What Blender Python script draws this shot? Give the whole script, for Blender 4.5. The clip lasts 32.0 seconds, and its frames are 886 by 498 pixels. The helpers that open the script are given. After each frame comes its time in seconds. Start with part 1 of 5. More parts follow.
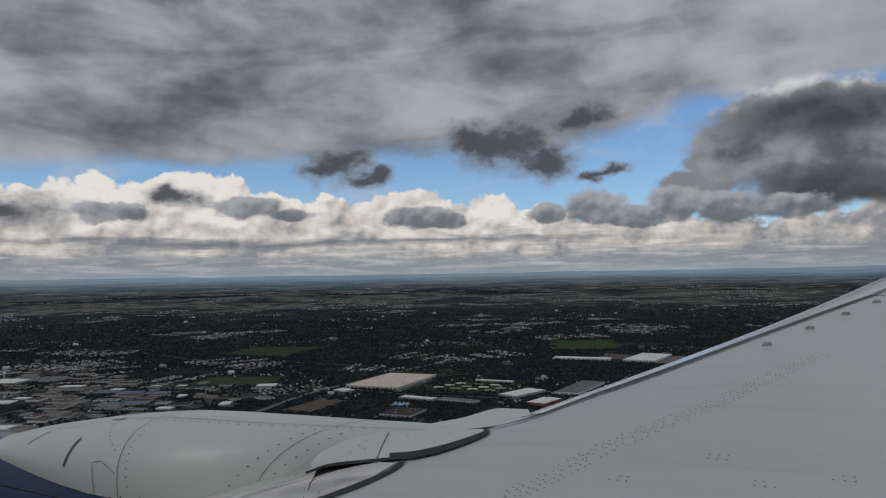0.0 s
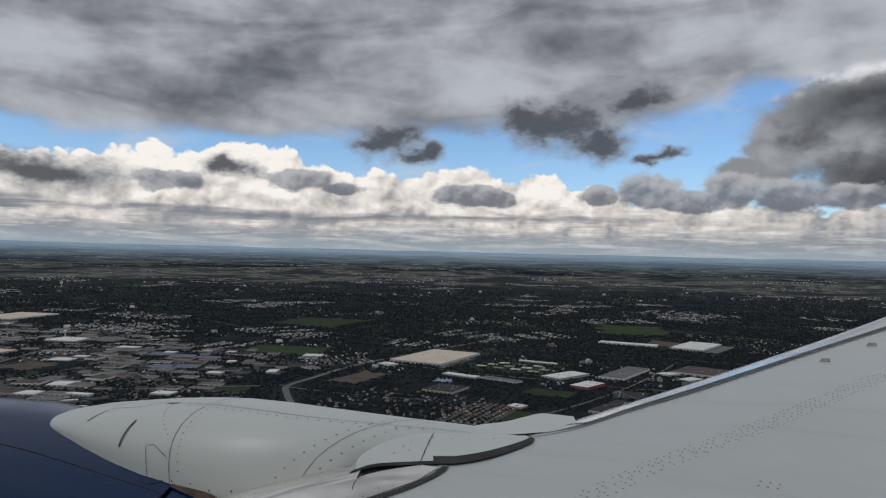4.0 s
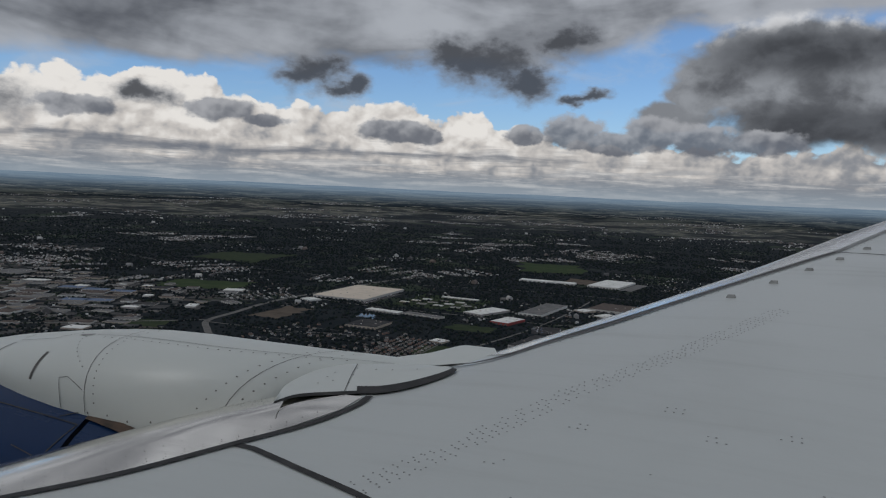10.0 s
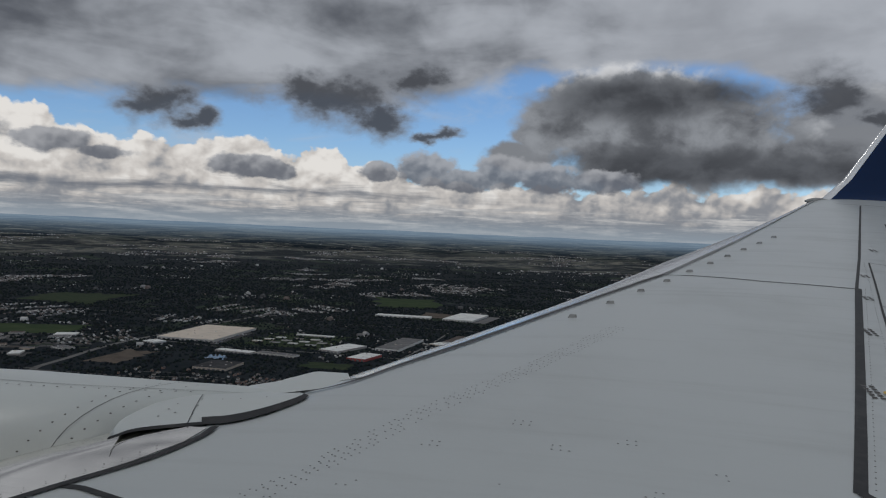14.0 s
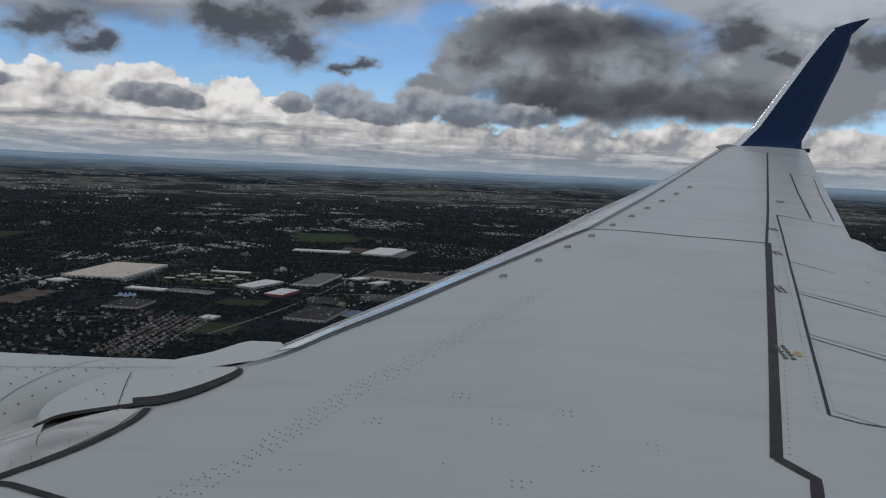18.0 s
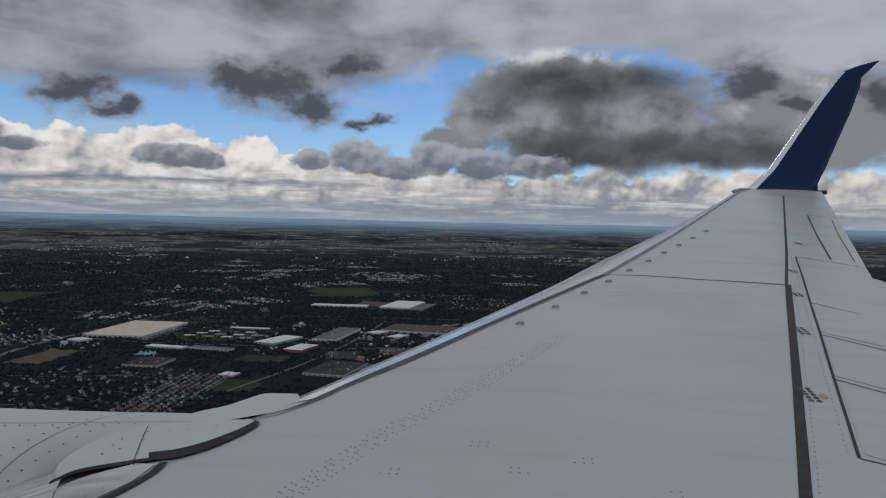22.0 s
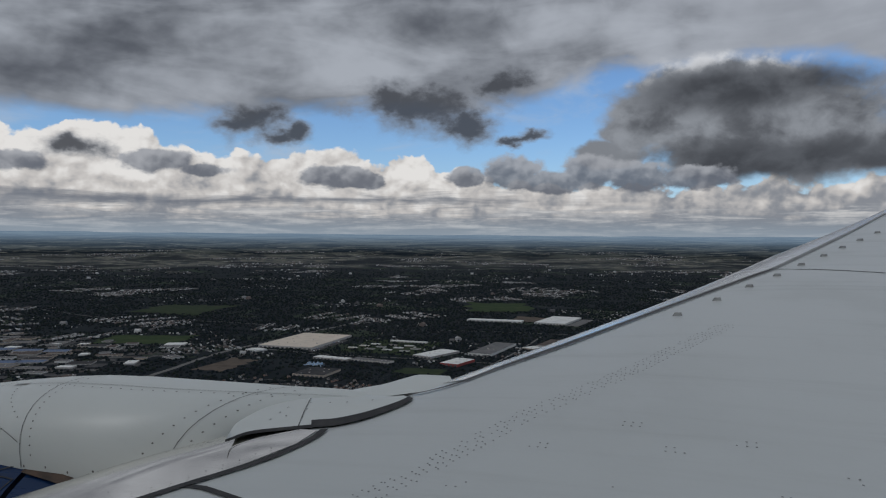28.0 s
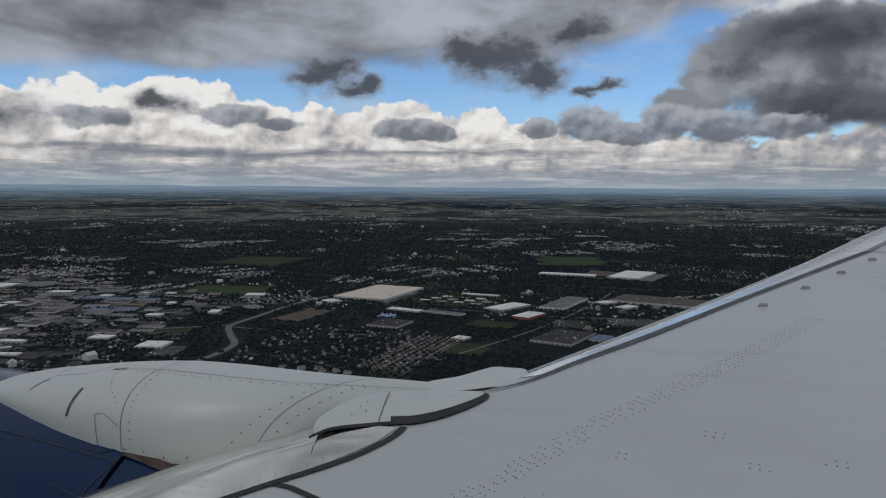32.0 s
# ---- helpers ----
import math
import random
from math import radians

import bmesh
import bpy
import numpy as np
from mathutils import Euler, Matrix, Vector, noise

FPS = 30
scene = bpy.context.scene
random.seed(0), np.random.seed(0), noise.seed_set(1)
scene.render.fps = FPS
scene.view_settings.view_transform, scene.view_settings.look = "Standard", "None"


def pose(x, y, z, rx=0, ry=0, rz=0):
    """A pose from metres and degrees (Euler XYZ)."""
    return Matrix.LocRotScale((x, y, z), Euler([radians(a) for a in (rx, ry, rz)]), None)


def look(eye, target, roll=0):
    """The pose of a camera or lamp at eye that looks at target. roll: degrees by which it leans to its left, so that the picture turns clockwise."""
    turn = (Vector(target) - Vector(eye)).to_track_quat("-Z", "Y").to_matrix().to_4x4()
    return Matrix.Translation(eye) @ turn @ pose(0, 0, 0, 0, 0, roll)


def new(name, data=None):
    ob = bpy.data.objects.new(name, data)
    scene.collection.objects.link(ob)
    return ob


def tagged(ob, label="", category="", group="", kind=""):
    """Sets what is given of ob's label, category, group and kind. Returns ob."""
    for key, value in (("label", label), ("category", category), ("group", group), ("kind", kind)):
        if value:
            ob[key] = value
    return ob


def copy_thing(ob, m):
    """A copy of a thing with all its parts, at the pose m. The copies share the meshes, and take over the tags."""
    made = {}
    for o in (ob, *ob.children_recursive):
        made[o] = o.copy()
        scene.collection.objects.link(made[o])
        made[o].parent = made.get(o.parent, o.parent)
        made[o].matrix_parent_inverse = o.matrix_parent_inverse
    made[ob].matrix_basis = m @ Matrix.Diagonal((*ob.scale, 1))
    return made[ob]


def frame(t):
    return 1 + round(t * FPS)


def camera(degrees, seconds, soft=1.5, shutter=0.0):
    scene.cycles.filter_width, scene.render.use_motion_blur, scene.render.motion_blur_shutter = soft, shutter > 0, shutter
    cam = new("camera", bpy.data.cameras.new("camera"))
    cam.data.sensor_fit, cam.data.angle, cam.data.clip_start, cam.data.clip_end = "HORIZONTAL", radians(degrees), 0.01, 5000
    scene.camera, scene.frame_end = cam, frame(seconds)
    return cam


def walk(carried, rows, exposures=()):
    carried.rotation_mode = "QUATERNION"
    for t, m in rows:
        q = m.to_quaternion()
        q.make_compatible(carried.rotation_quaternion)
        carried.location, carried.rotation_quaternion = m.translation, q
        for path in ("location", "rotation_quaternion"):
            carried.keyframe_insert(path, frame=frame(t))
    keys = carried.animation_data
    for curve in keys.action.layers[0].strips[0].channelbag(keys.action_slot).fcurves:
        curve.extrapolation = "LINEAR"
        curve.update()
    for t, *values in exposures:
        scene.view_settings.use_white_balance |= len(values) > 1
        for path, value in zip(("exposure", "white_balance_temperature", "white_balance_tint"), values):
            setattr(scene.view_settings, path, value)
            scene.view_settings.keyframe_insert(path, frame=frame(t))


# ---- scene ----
# An airliner's left wing and engine over a wooded, built-up plain under broken cloud.
# The landscape stands at one tenth of its size, so that its horizon lies within the camera's reach.

# ---- camera ----
cam = camera(62.7, 32.0, soft=1.15)
EYE_HEIGHT = 62.0
PATH = [
    (0, 0.062, -0.009, -0.192, 92.297, 0.966, 25.569),
    (0.5, 0.054, -0.006, -0.136, 92.062, 0.926, 26.519),
    (1, 0.056, -0.003, -0.088, 91.869, 0.551, 27.695),
    (1.5, 0.052, -0.002, -0.066, 91.706, 0.496, 28.275),
    (2, 0.048, -0.003, -0.084, 91.498, 0.564, 28.726),
    (2.5, 0.045, -0.004, -0.094, 91.306, 0.338, 29.267),
    (3, 0.040, -0.003, -0.065, 91.053, -0.296, 29.433),
    (3.5, 0.036, -0.002, -0.048, 90.752, -1.008, 29.590),
    (5.5, 0.037, -0.000, -0.032, 89.542, -2.331, 28.157),
    (6, 0.041, 0.001, -0.019, 88.916, -2.368, 27.593),
    (6.5, 0.040, 0.005, 0.028, 88.023, -2.781, 26.935),
    (7, 0.035, 0.008, 0.066, 87.062, -3.147, 26.035),
    (7.5, 0.031, 0.010, 0.091, 86.116, -3.357, 25.126),
    (8, 0.028, 0.007, 0.056, 85.420, -3.198, 24.285),
    (8.5, 0.027, 0.003, 0.014, 85.060, -2.907, 23.684),
    (9, 0.028, 0.003, 0.002, 85.033, -2.813, 23.285),
    (9.5, 0.028, 0.001, -0.015, 85.322, -2.814, 23.224),
    (10, 0.027, -0.002, -0.062, 85.791, -2.652, 23.432),
    (10.5, 0.027, -0.006, -0.118, 86.345, -2.512, 23.658),
    (11, 0.027, -0.008, -0.146, 86.920, -2.566, 23.668),
    (11.5, 0.024, -0.008, -0.147, 87.401, -2.646, 23.409),
    (12, 0.025, -0.010, -0.171, 87.798, -2.605, 22.702),
    (12.5, 0.025, -0.011, -0.188, 88.255, -2.711, 21.126),
    (13, 0.038, -0.006, -0.187, 88.755, -2.663, 18.615),
    (13.5, 0.053, -0.014, -0.154, 88.900, -2.810, 15.270),
    (14, 0.060, -0.012, -0.136, 89.085, -2.484, 12.071),
    (14.5, 0.050, -0.012, -0.110, 89.206, -2.198, 9.400),
    (16.5, 0.002, -0.001, -0.022, 86.066, -2.159, 5.874),
    (17, -0.038, 0.010, 0.046, 85.406, -2.474, 5.682),
    (17.5, -0.058, 0.015, 0.077, 84.717, -2.696, 5.628),
    (18, -0.061, 0.016, 0.068, 84.178, -2.633, 5.641),
    (18.5, -0.057, 0.015, 0.059, 84.036, -2.497, 5.652),
    (19, -0.064, 0.017, 0.074, 84.344, -2.426, 5.312),
    (19.5, -0.066, 0.018, 0.082, 84.860, -2.311, 5.000),
    (20, -0.067, 0.018, 0.090, 85.465, -2.251, 4.866),
    (20.5, -0.068, 0.019, 0.103, 86.300, -2.290, 4.836),
    (21, -0.057, 0.016, 0.081, 87.063, -2.113, 5.074),
    (21.5, -0.043, 0.012, 0.051, 87.662, -1.674, 5.735),
    (22, -0.040, 0.010, 0.043, 88.215, -1.256, 6.948),
    (22.5, -0.047, 0.012, 0.059, 88.540, -0.792, 8.773),
    (23, -0.048, 0.010, 0.075, 88.520, -0.126, 11.122),
    (23.5, -0.035, 0.009, 0.077, 88.178, 0.351, 13.599),
    (24, -0.020, 0.003, 0.037, 87.767, 0.857, 15.493),
    (24.5, -0.004, -0.001, -0.045, 87.413, 1.276, 16.702),
    (26.5, -0.022, 0.005, 0.053, 87.491, -1.400, 17.326),
    (27, -0.020, 0.002, 0.012, 88.157, -1.546, 17.659),
    (27.5, -0.005, -0.004, -0.101, 88.828, -0.988, 18.317),
    (28, 0.002, -0.005, -0.157, 89.253, -0.464, 19.066),
    (28.5, -0.002, -0.005, -0.135, 89.164, -0.555, 19.558),
    (29, -0.013, -0.003, -0.078, 88.493, -0.881, 19.757),
    (29.5, -0.020, -0.001, -0.035, 87.517, -0.979, 20.081),
    (30, -0.038, -0.005, -0.004, 86.714, -1.005, 20.670),
    (30.5, -0.038, -0.002, 0.025, 86.165, -0.585, 21.746),
    (31, -0.041, 0.002, 0.072, 85.811, -0.431, 22.920),
    (31.5, -0.042, 0.006, 0.104, 85.590, -0.380, 23.894),
    (32, -0.040, 0.006, 0.103, 85.504, -0.349, 24.694),
]
EXPOSURES = [(0.0, -0.26, 6300, 10), (2.0, 0.03, 6300, 10), (6.0, 0.03, 6320, 10), (9.0, -0.23, 6200, 10), (13.0, -0.23, 6200, 10), (14.5, -0.28, 6200, 10), (17.0, -0.22, 6020, 10), (20.0, -0.19, 6020, 10), (24.0, -0.19, 6020, 10), (28.0, -0.25, 6080, 10), (30.0, -0.2, 6080, 10), (32.0, -0.14, 6080, 10)]
walk(cam, [(t, pose(dx, dy, EYE_HEIGHT + dz, rx, ry, rz)) for t, dx, dy, dz, rx, ry, rz in PATH], EXPOSURES)


# ---- node helpers ----
class Nodes:
    """A short hand for shader nodes."""

    def __init__(self, tree):
        self.tree = tree
        tree.nodes.clear()

    def add(self, kind, **settings):
        node = self.tree.nodes.new(kind)
        for key, value in settings.items():
            setattr(node, key, value)
        return node

    def put(self, socket, value):
        if value is None:
            return
        if isinstance(value, bpy.types.NodeSocket):
            self.tree.links.new(value, socket)
        elif isinstance(value, (tuple, list)) and len(value) == 3 and socket.type == "RGBA":
            socket.default_value = (*value, 1.0)
        else:
            socket.default_value = value

    def m(self, op, a, b=None, c=None, clamp=False):
        node = self.add("ShaderNodeMath", operation=op, use_clamp=clamp)
        for socket, value in zip(node.inputs, (a, b, c)):
            self.put(socket, value)
        return node.outputs[0]

    def step(self, value, low, high):
        node = self.add("ShaderNodeMapRange", interpolation_type="SMOOTHSTEP")
        self.put(node.inputs["Value"], value)
        self.put(node.inputs["From Min"], low)
        self.put(node.inputs["From Max"], high)
        return node.outputs["Result"]

    def mix(self, share, a, b, how="MIX"):
        node = self.add("ShaderNodeMix", data_type="RGBA", blend_type=how)
        self.put(node.inputs[0], share)
        self.put(node.inputs[6], a)
        self.put(node.inputs[7], b)
        return node.outputs[2]

    def vec(self, x, y, z=0.0):
        node = self.add("ShaderNodeCombineXYZ")
        for socket, value in zip(node.inputs, (x, y, z)):
            self.put(socket, value)
        return node.outputs[0]

    def split(self, vector):
        node = self.add("ShaderNodeSeparateXYZ")
        self.put(node.inputs[0], vector)
        return node.outputs

    def noise(self, vector, scale, detail=4.0, rough=0.55, lean=0.0):
        node = self.add("ShaderNodeTexNoise")
        self.put(node.inputs["Vector"], vector)
        self.put(node.inputs["Scale"], scale)
        self.put(node.inputs["Detail"], detail)
        self.put(node.inputs["Roughness"], rough)
        self.put(node.inputs["Distortion"], lean)
        return node.outputs["Fac"]

    def cells(self, vector, scale, feature="F1", detail=0.0, smooth=0.5):
        node = self.add("ShaderNodeTexVoronoi", feature=feature)
        self.put(node.inputs["Vector"], vector)
        self.put(node.inputs["Scale"], scale)
        self.put(node.inputs["Detail"], detail)
        if feature == "SMOOTH_F1":
            self.put(node.inputs["Smoothness"], smooth)
        return node


# ---- world: blue sky seen between banks of cloud ----
SUN_HEIGHT, SUN_TURN = 48.0, 215.0
world = bpy.data.worlds.new("world")
world.use_nodes = True
scene.world = world
w = Nodes(world.node_tree)
way = w.add("ShaderNodeTexCoord").outputs["Generated"]
wx, wy, wz = w.split(way)
az = w.m("MULTIPLY", w.m("ARCTAN2", wx, wy), 57.2958)
el = w.m("MULTIPLY", w.m("ARCSINE", wz), 57.2958)


def total(*terms):
    """A weighted sum of (value, weight) pairs."""
    out = None
    for value, weight in terms:
        one = w.m("MULTIPLY", value, weight)
        out = one if out is None else w.m("ADD", out, one)
    return out


def stir(vector, scale, detail, rough, reach_az, reach_el):
    """Azimuth and height, each pushed about by turbulence."""
    node = w.add("ShaderNodeTexNoise")
    w.put(node.inputs["Vector"], vector)
    node.inputs["Scale"].default_value, node.inputs["Detail"].default_value, node.inputs["Roughness"].default_value = scale, detail, rough
    r, g, b = w.split(node.outputs["Color"])
    return w.m("ADD", az, w.m("MULTIPLY", w.m("SUBTRACT", r, 0.5), reach_az)), w.m("ADD", el, w.m("MULTIPLY", w.m("SUBTRACT", g, 0.5), reach_el))


def drift(vector, scale, detail=4.0, rough=0.55, lean=0.0):
    """Noise about zero."""
    return w.m("SUBTRACT", w.noise(vector, scale, detail, rough, lean), 0.5)


def puffs(a, e, scale, detail=3.0, smooth=0.25):
    """Round heads of cumulus, large ones set with smaller ones."""
    node = w.cells(w.vec(a, w.m("MULTIPLY", e, 1.15)), scale, "SMOOTH_F1", detail, smooth)
    node.inputs["Roughness"].default_value, node.inputs["Lacunarity"].default_value = 0.48, 2.3
    return w.m("SUBTRACT", 0.55, node.outputs["Distance"])


def bank(blobs, a, e):
    """How deep each direction lies inside a bank of cloud made of ellipses (azimuth, height, half width, half depth)."""
    deep = None
    for ca, ce, rx, ry in blobs:
        d = w.m("SQRT", w.m("ADD", w.m("POWER", w.m("MULTIPLY", w.m("SUBTRACT", a, ca), 1.0 / rx), 2.0),
                            w.m("POWER", w.m("MULTIPLY", w.m("SUBTRACT", e, ce), 1.0 / ry), 2.0)))
        d = w.m("SUBTRACT", 1.0, d)
        deep = d if deep is None else w.m("SMOOTH_MAX", deep, d, 0.12)
    return deep


def contour(points):
    """A height in degrees for each azimuth from -90 to 90, through the points."""
    node = w.add("ShaderNodeFloatCurve")
    curve = node.mapping.curves[0]
    for i, (a, h) in enumerate(points):
        x, y = (a + 90.0) / 180.0, h / 20.0
        if i < 2:
            curve.points[i].location = (x, y)
        else:
            curve.points.new(x, y)
    node.mapping.update()
    w.put(node.inputs["Value"], w.m("MULTIPLY", w.m("ADD", az, 90.0), 1.0 / 180.0, clamp=True))
    return w.m("MULTIPLY", node.outputs[0], 20.0)


flat = w.vec(az, w.m("MULTIPLY", el, 1.5))
soft = drift(flat, 0.24, 4.0, 0.52, 0.35)
rag = drift(flat, 0.50, 6.0, 0.60, 0.3)
broad = drift(flat, 0.085, 4.0, 0.55, 0.2)
fine = drift(flat, 1.6, 4.0, 0.6)
streak = drift(w.vec(w.m("MULTIPLY", az, 0.36), w.m("MULTIPLY", el, 1.25)), 0.20, 5.0, 0.52, 0.5)
low_streak = drift(w.vec(w.m("MULTIPLY", az, 0.22), w.m("MULTIPLY", el, 2.6)), 0.62, 6.0, 0.6, 0.4)
bent_az, bent_el = stir(flat, 0.22, 4.0, 0.55, 2.2, 1.3)
torn_az, torn_el = stir(flat, 0.30, 5.0, 0.56, 7.0, 4.0)

air = w.add("ShaderNodeTexSky", sky_type="NISHITA", sun_disc=False)
air.sun_elevation, air.sun_rotation = radians(SUN_HEIGHT), radians(SUN_TURN)
air.altitude, air.air_density, air.dust_density = 600.0, 1.0, 0.4
sky = w.mix(1.0, air.outputs[0], (0.090, 0.108, 0.128), "MULTIPLY")
# pale air low over the horizon
sky = w.mix(w.m("MULTIPLY", w.step(el, 8.0, 0.0), 0.4), sky, (0.42, 0.50, 0.58))
# thin high veils
veil = w.m("MULTIPLY", w.step(w.noise(w.vec(w.m("MULTIPLY", az, 0.30), el), 0.26, 5.0, 0.6, 0.6), 0.48, 0.72), 0.55)
sky = w.mix(veil, sky, (0.52, 0.57, 0.63))
# the wide grey deck overhead, with a torn lower edge; it thins and whitens over the wing tip
rim = contour([(-90, 8.4), (90, 12.0), (-58, 8.7), (-45, 8.6), (-36, 9.1), (-29, 9.5), (-22, 10.4), (-13, 10.7), (-8, 12.4), (0, 12.7), (8, 12.6), (16, 10.8), (30, 10.5)])
deck = total((w.m("SUBTRACT", el, rim), 1.0), (streak, 4.6), (soft, 1.6), (rag, 0.7))
deck_tone = total((streak, 1.9), (broad, 1.9), (soft, 0.55), (rag, 0.22))
deck_col = w.mix(w.step(deck_tone, -0.62, 0.55), (0.105, 0.112, 0.128), (0.46, 0.475, 0.50))
deck_col = w.mix(w.m("MULTIPLY", w.step(total((az, 1.0), (soft, 22.0), (streak, 18.0)), -20.0, 4.0), 0.62), deck_col, (0.50, 0.515, 0.545))
deck_col = w.mix(w.m("MULTIPLY", w.step(el, 22.0, 60.0), 0.6), deck_col, (0.45, 0.465, 0.49))
sky = w.mix(w.step(deck, -0.6, 1.1), sky, deck_col)
# far heaped clouds with white heads
heap_top = contour([(-90, 6.6), (90, 5.6), (-70, 7.0), (-58, 7.2), (-53, 7.9), (-48, 8.5), (-44.5, 9.4), (-42.3, 8.5), (-40, 7.6), (-36, 7.0), (-32, 6.9), (-29.5, 7.2), (-27.5, 8.2), (-25.8, 7.2),
                    (-24.6, 6.5), (-22.4, 7.3), (-20.4, 6.8), (-18.5, 5.9), (-16.5, 5.8), (-14, 5.0), (-8, 4.9), (0, 4.9), (8, 5.0), (20, 5.0), (34, 5.2)])
head_az, head_el = stir(flat, 0.55, 3.0, 0.5, 0.8, 0.6)
heads = puffs(head_az, head_el, 0.42, 2.5, 0.5)
heads_up = puffs(w.m("SUBTRACT", head_az, 0.30), w.m("ADD", head_el, 0.45), 0.42, 2.5, 0.5)
edge = total((w.m("SUBTRACT", heap_top, el), 1.0), (heads, 1.7), (fine, 0.5))
heap_mask = w.step(edge, 0.0, 0.36)
relief = w.m("SUBTRACT", heads, heads_up)
lit = total((relief, 0.50), (soft, 1.05), (w.m("SUBTRACT", el, 4.1), 0.075), (broad, 0.9), (fine, 0.10))
lit = w.m("SUBTRACT", lit, w.m("MULTIPLY", w.step(az, -18.0, -6.0), 0.06))
heap_tone = w.mix(w.step(lit, -0.38, -0.02), (0.29, 0.295, 0.31), (0.66, 0.61, 0.555))
heap_tone = w.mix(w.step(lit, -0.10, 0.24), heap_tone, (0.93, 0.875, 0.80))
sky = w.mix(heap_mask, sky, heap_tone)
# flat layers that crowd together towards the horizon
low_puff = puffs(w.m("MULTIPLY", az, 0.55), w.m("MULTIPLY", el, 2.2), 0.95, 2.0, 0.3)
layer_tone = w.mix(w.step(total((low_streak, 2.0), (fine, 0.25), (low_puff, 0.18)), -0.22, 0.40), (0.25, 0.268, 0.295), (0.68, 0.65, 0.61))
sky = w.mix(w.m("MULTIPLY", w.step(total((low_streak, 1.0), (w.m("SUBTRACT", 2.1, el), 0.16)), -0.10, 0.12), w.step(el, 3.6, 2.5)), sky, layer_tone)
under = w.m("ABSOLUTE", w.m("SUBTRACT", el, w.m("ADD", 2.9, w.m("MULTIPLY", streak, 2.0))))
base = w.m("MULTIPLY", w.step(total((low_streak, 1.4), (soft, 1.0), (under, -0.60)), -0.42, 0.16), 0.9)
base = w.m("MULTIPLY", base, w.step(az, 4.0, -22.0))
sky = w.mix(base, sky, (0.165, 0.18, 0.21))
sky = w.mix(w.m("MULTIPLY", w.step(el, 1.9, 0.3), 0.72), sky, (0.33, 0.385, 0.43))
# the pale side of a great cloud behind the wing tip
side = bank([(20.0, 8.0, 11.0, 4.6), (33.0, 9.0, 10.0, 6.0), (-4.5, 8.4, 3.4, 2.2), (-6.5, 6.6, 3.6, 1.6)], bent_az, bent_el)
side_puff = puffs(bent_az, bent_el, 0.30, 3.0, 0.3)
side_edge = total((side, 1.0), (side_puff, 0.34), (rag, 0.25))
side_tone = w.mix(w.step(total((side_puff, 0.7), (soft, 1.6), (w.m("SUBTRACT", el, 8.0), 0.07), (side, -0.2)), -0.35, 0.5), (0.25, 0.257, 0.27), (0.68, 0.68, 0.68))
sky = w.mix(w.step(side_edge, 0.0, 0.26), sky, side_tone)
# its dark body, in two decks
body = bank([(2.4, 10.9, 11.0, 3.3), (4.6, 6.8, 12.0, 3.2), (5.0, 9.0, 11.0, 4.6), (13.5, 6.2, 9.0, 2.4), (-3.4, 9.2, 4.4, 3.0)], bent_az, bent_el)
body_puff = puffs(bent_az, bent_el, 0.26, 4.0, 0.35)
body_up = puffs(w.m("SUBTRACT", bent_az, 0.5), w.m("ADD", bent_el, 0.7), 0.26, 4.0, 0.35)
body_edge = total((body, 1.0), (body_puff, 0.28), (rag, 0.24), (soft, 0.35))
body_lit = total((w.m("SUBTRACT", body_puff, body_up), 0.55), (soft, 1.1), (rag, 0.35), (w.m("SUBTRACT", 0.35, body_edge), 0.40), (w.m("SUBTRACT", el, 9.4), 0.035))
body_tone = w.mix(w.step(body_lit, -0.40, 0.30), (0.115, 0.119, 0.128), (0.33, 0.34, 0.355))
body_tone = w.mix(w.m("MULTIPLY", w.step(total((body_lit, 1.0), (w.m("SUBTRACT", el, 11.8), 0.16)), 0.12, 0.50), w.step(el, 9.5, 11.5)), body_tone, (0.74, 0.73, 0.72))
sky = w.mix(w.step(body_edge, -0.02, 0.30), sky, body_tone)
core = bank([(2.6, 11.0, 9.4, 2.0), (7.5, 11.4, 5.0, 1.6), (5.0, 5.8, 10.6, 1.8), (14.5, 5.6, 7.0, 1.3)], bent_az, bent_el)
core_edge = total((core, 1.0), (body_puff, 0.25), (rag, 0.30), (soft, 0.40))
sky = w.mix(w.m("MULTIPLY", w.step(core_edge, -0.20, 0.60), 0.92), sky, w.mix(w.step(total((soft, 1.0), (rag, 0.5)), -0.16, 0.20), (0.062, 0.065, 0.072), (0.115, 0.12, 0.13)))
# near ragged clouds in their own shade
near = bank([(-20.4, 10.2, 4.8, 2.0), (-23.4, 10.6, 3.0, 1.5), (-17.3, 9.1, 2.6, 1.4), (-14.9, 12.0, 2.8, 1.5), (-34.0, 8.9, 3.0, 1.4), (-30.9, 8.1, 1.9, 1.0), (-12.8, 8.2, 1.8, 0.6),
             (-46.0, 6.4, 2.6, 0.9), (-58.0, 5.2, 5.5, 1.4), (15.6, 10.8, 3.2, 2.0), (18.5, 9.0, 2.2, 0.9), (24.5, 9.6, 3.2, 2.2)], torn_az, torn_el)
near_edge = total((near, 1.0), (rag, 0.75), (fine, 0.18))
near_tone = w.mix(w.step(near_edge, 0.10, 0.75), (0.235, 0.245, 0.265), (0.082, 0.086, 0.096))
sky = w.mix(w.m("MULTIPLY", w.step(near_edge, -0.42, 0.62), 0.96), sky, near_tone)
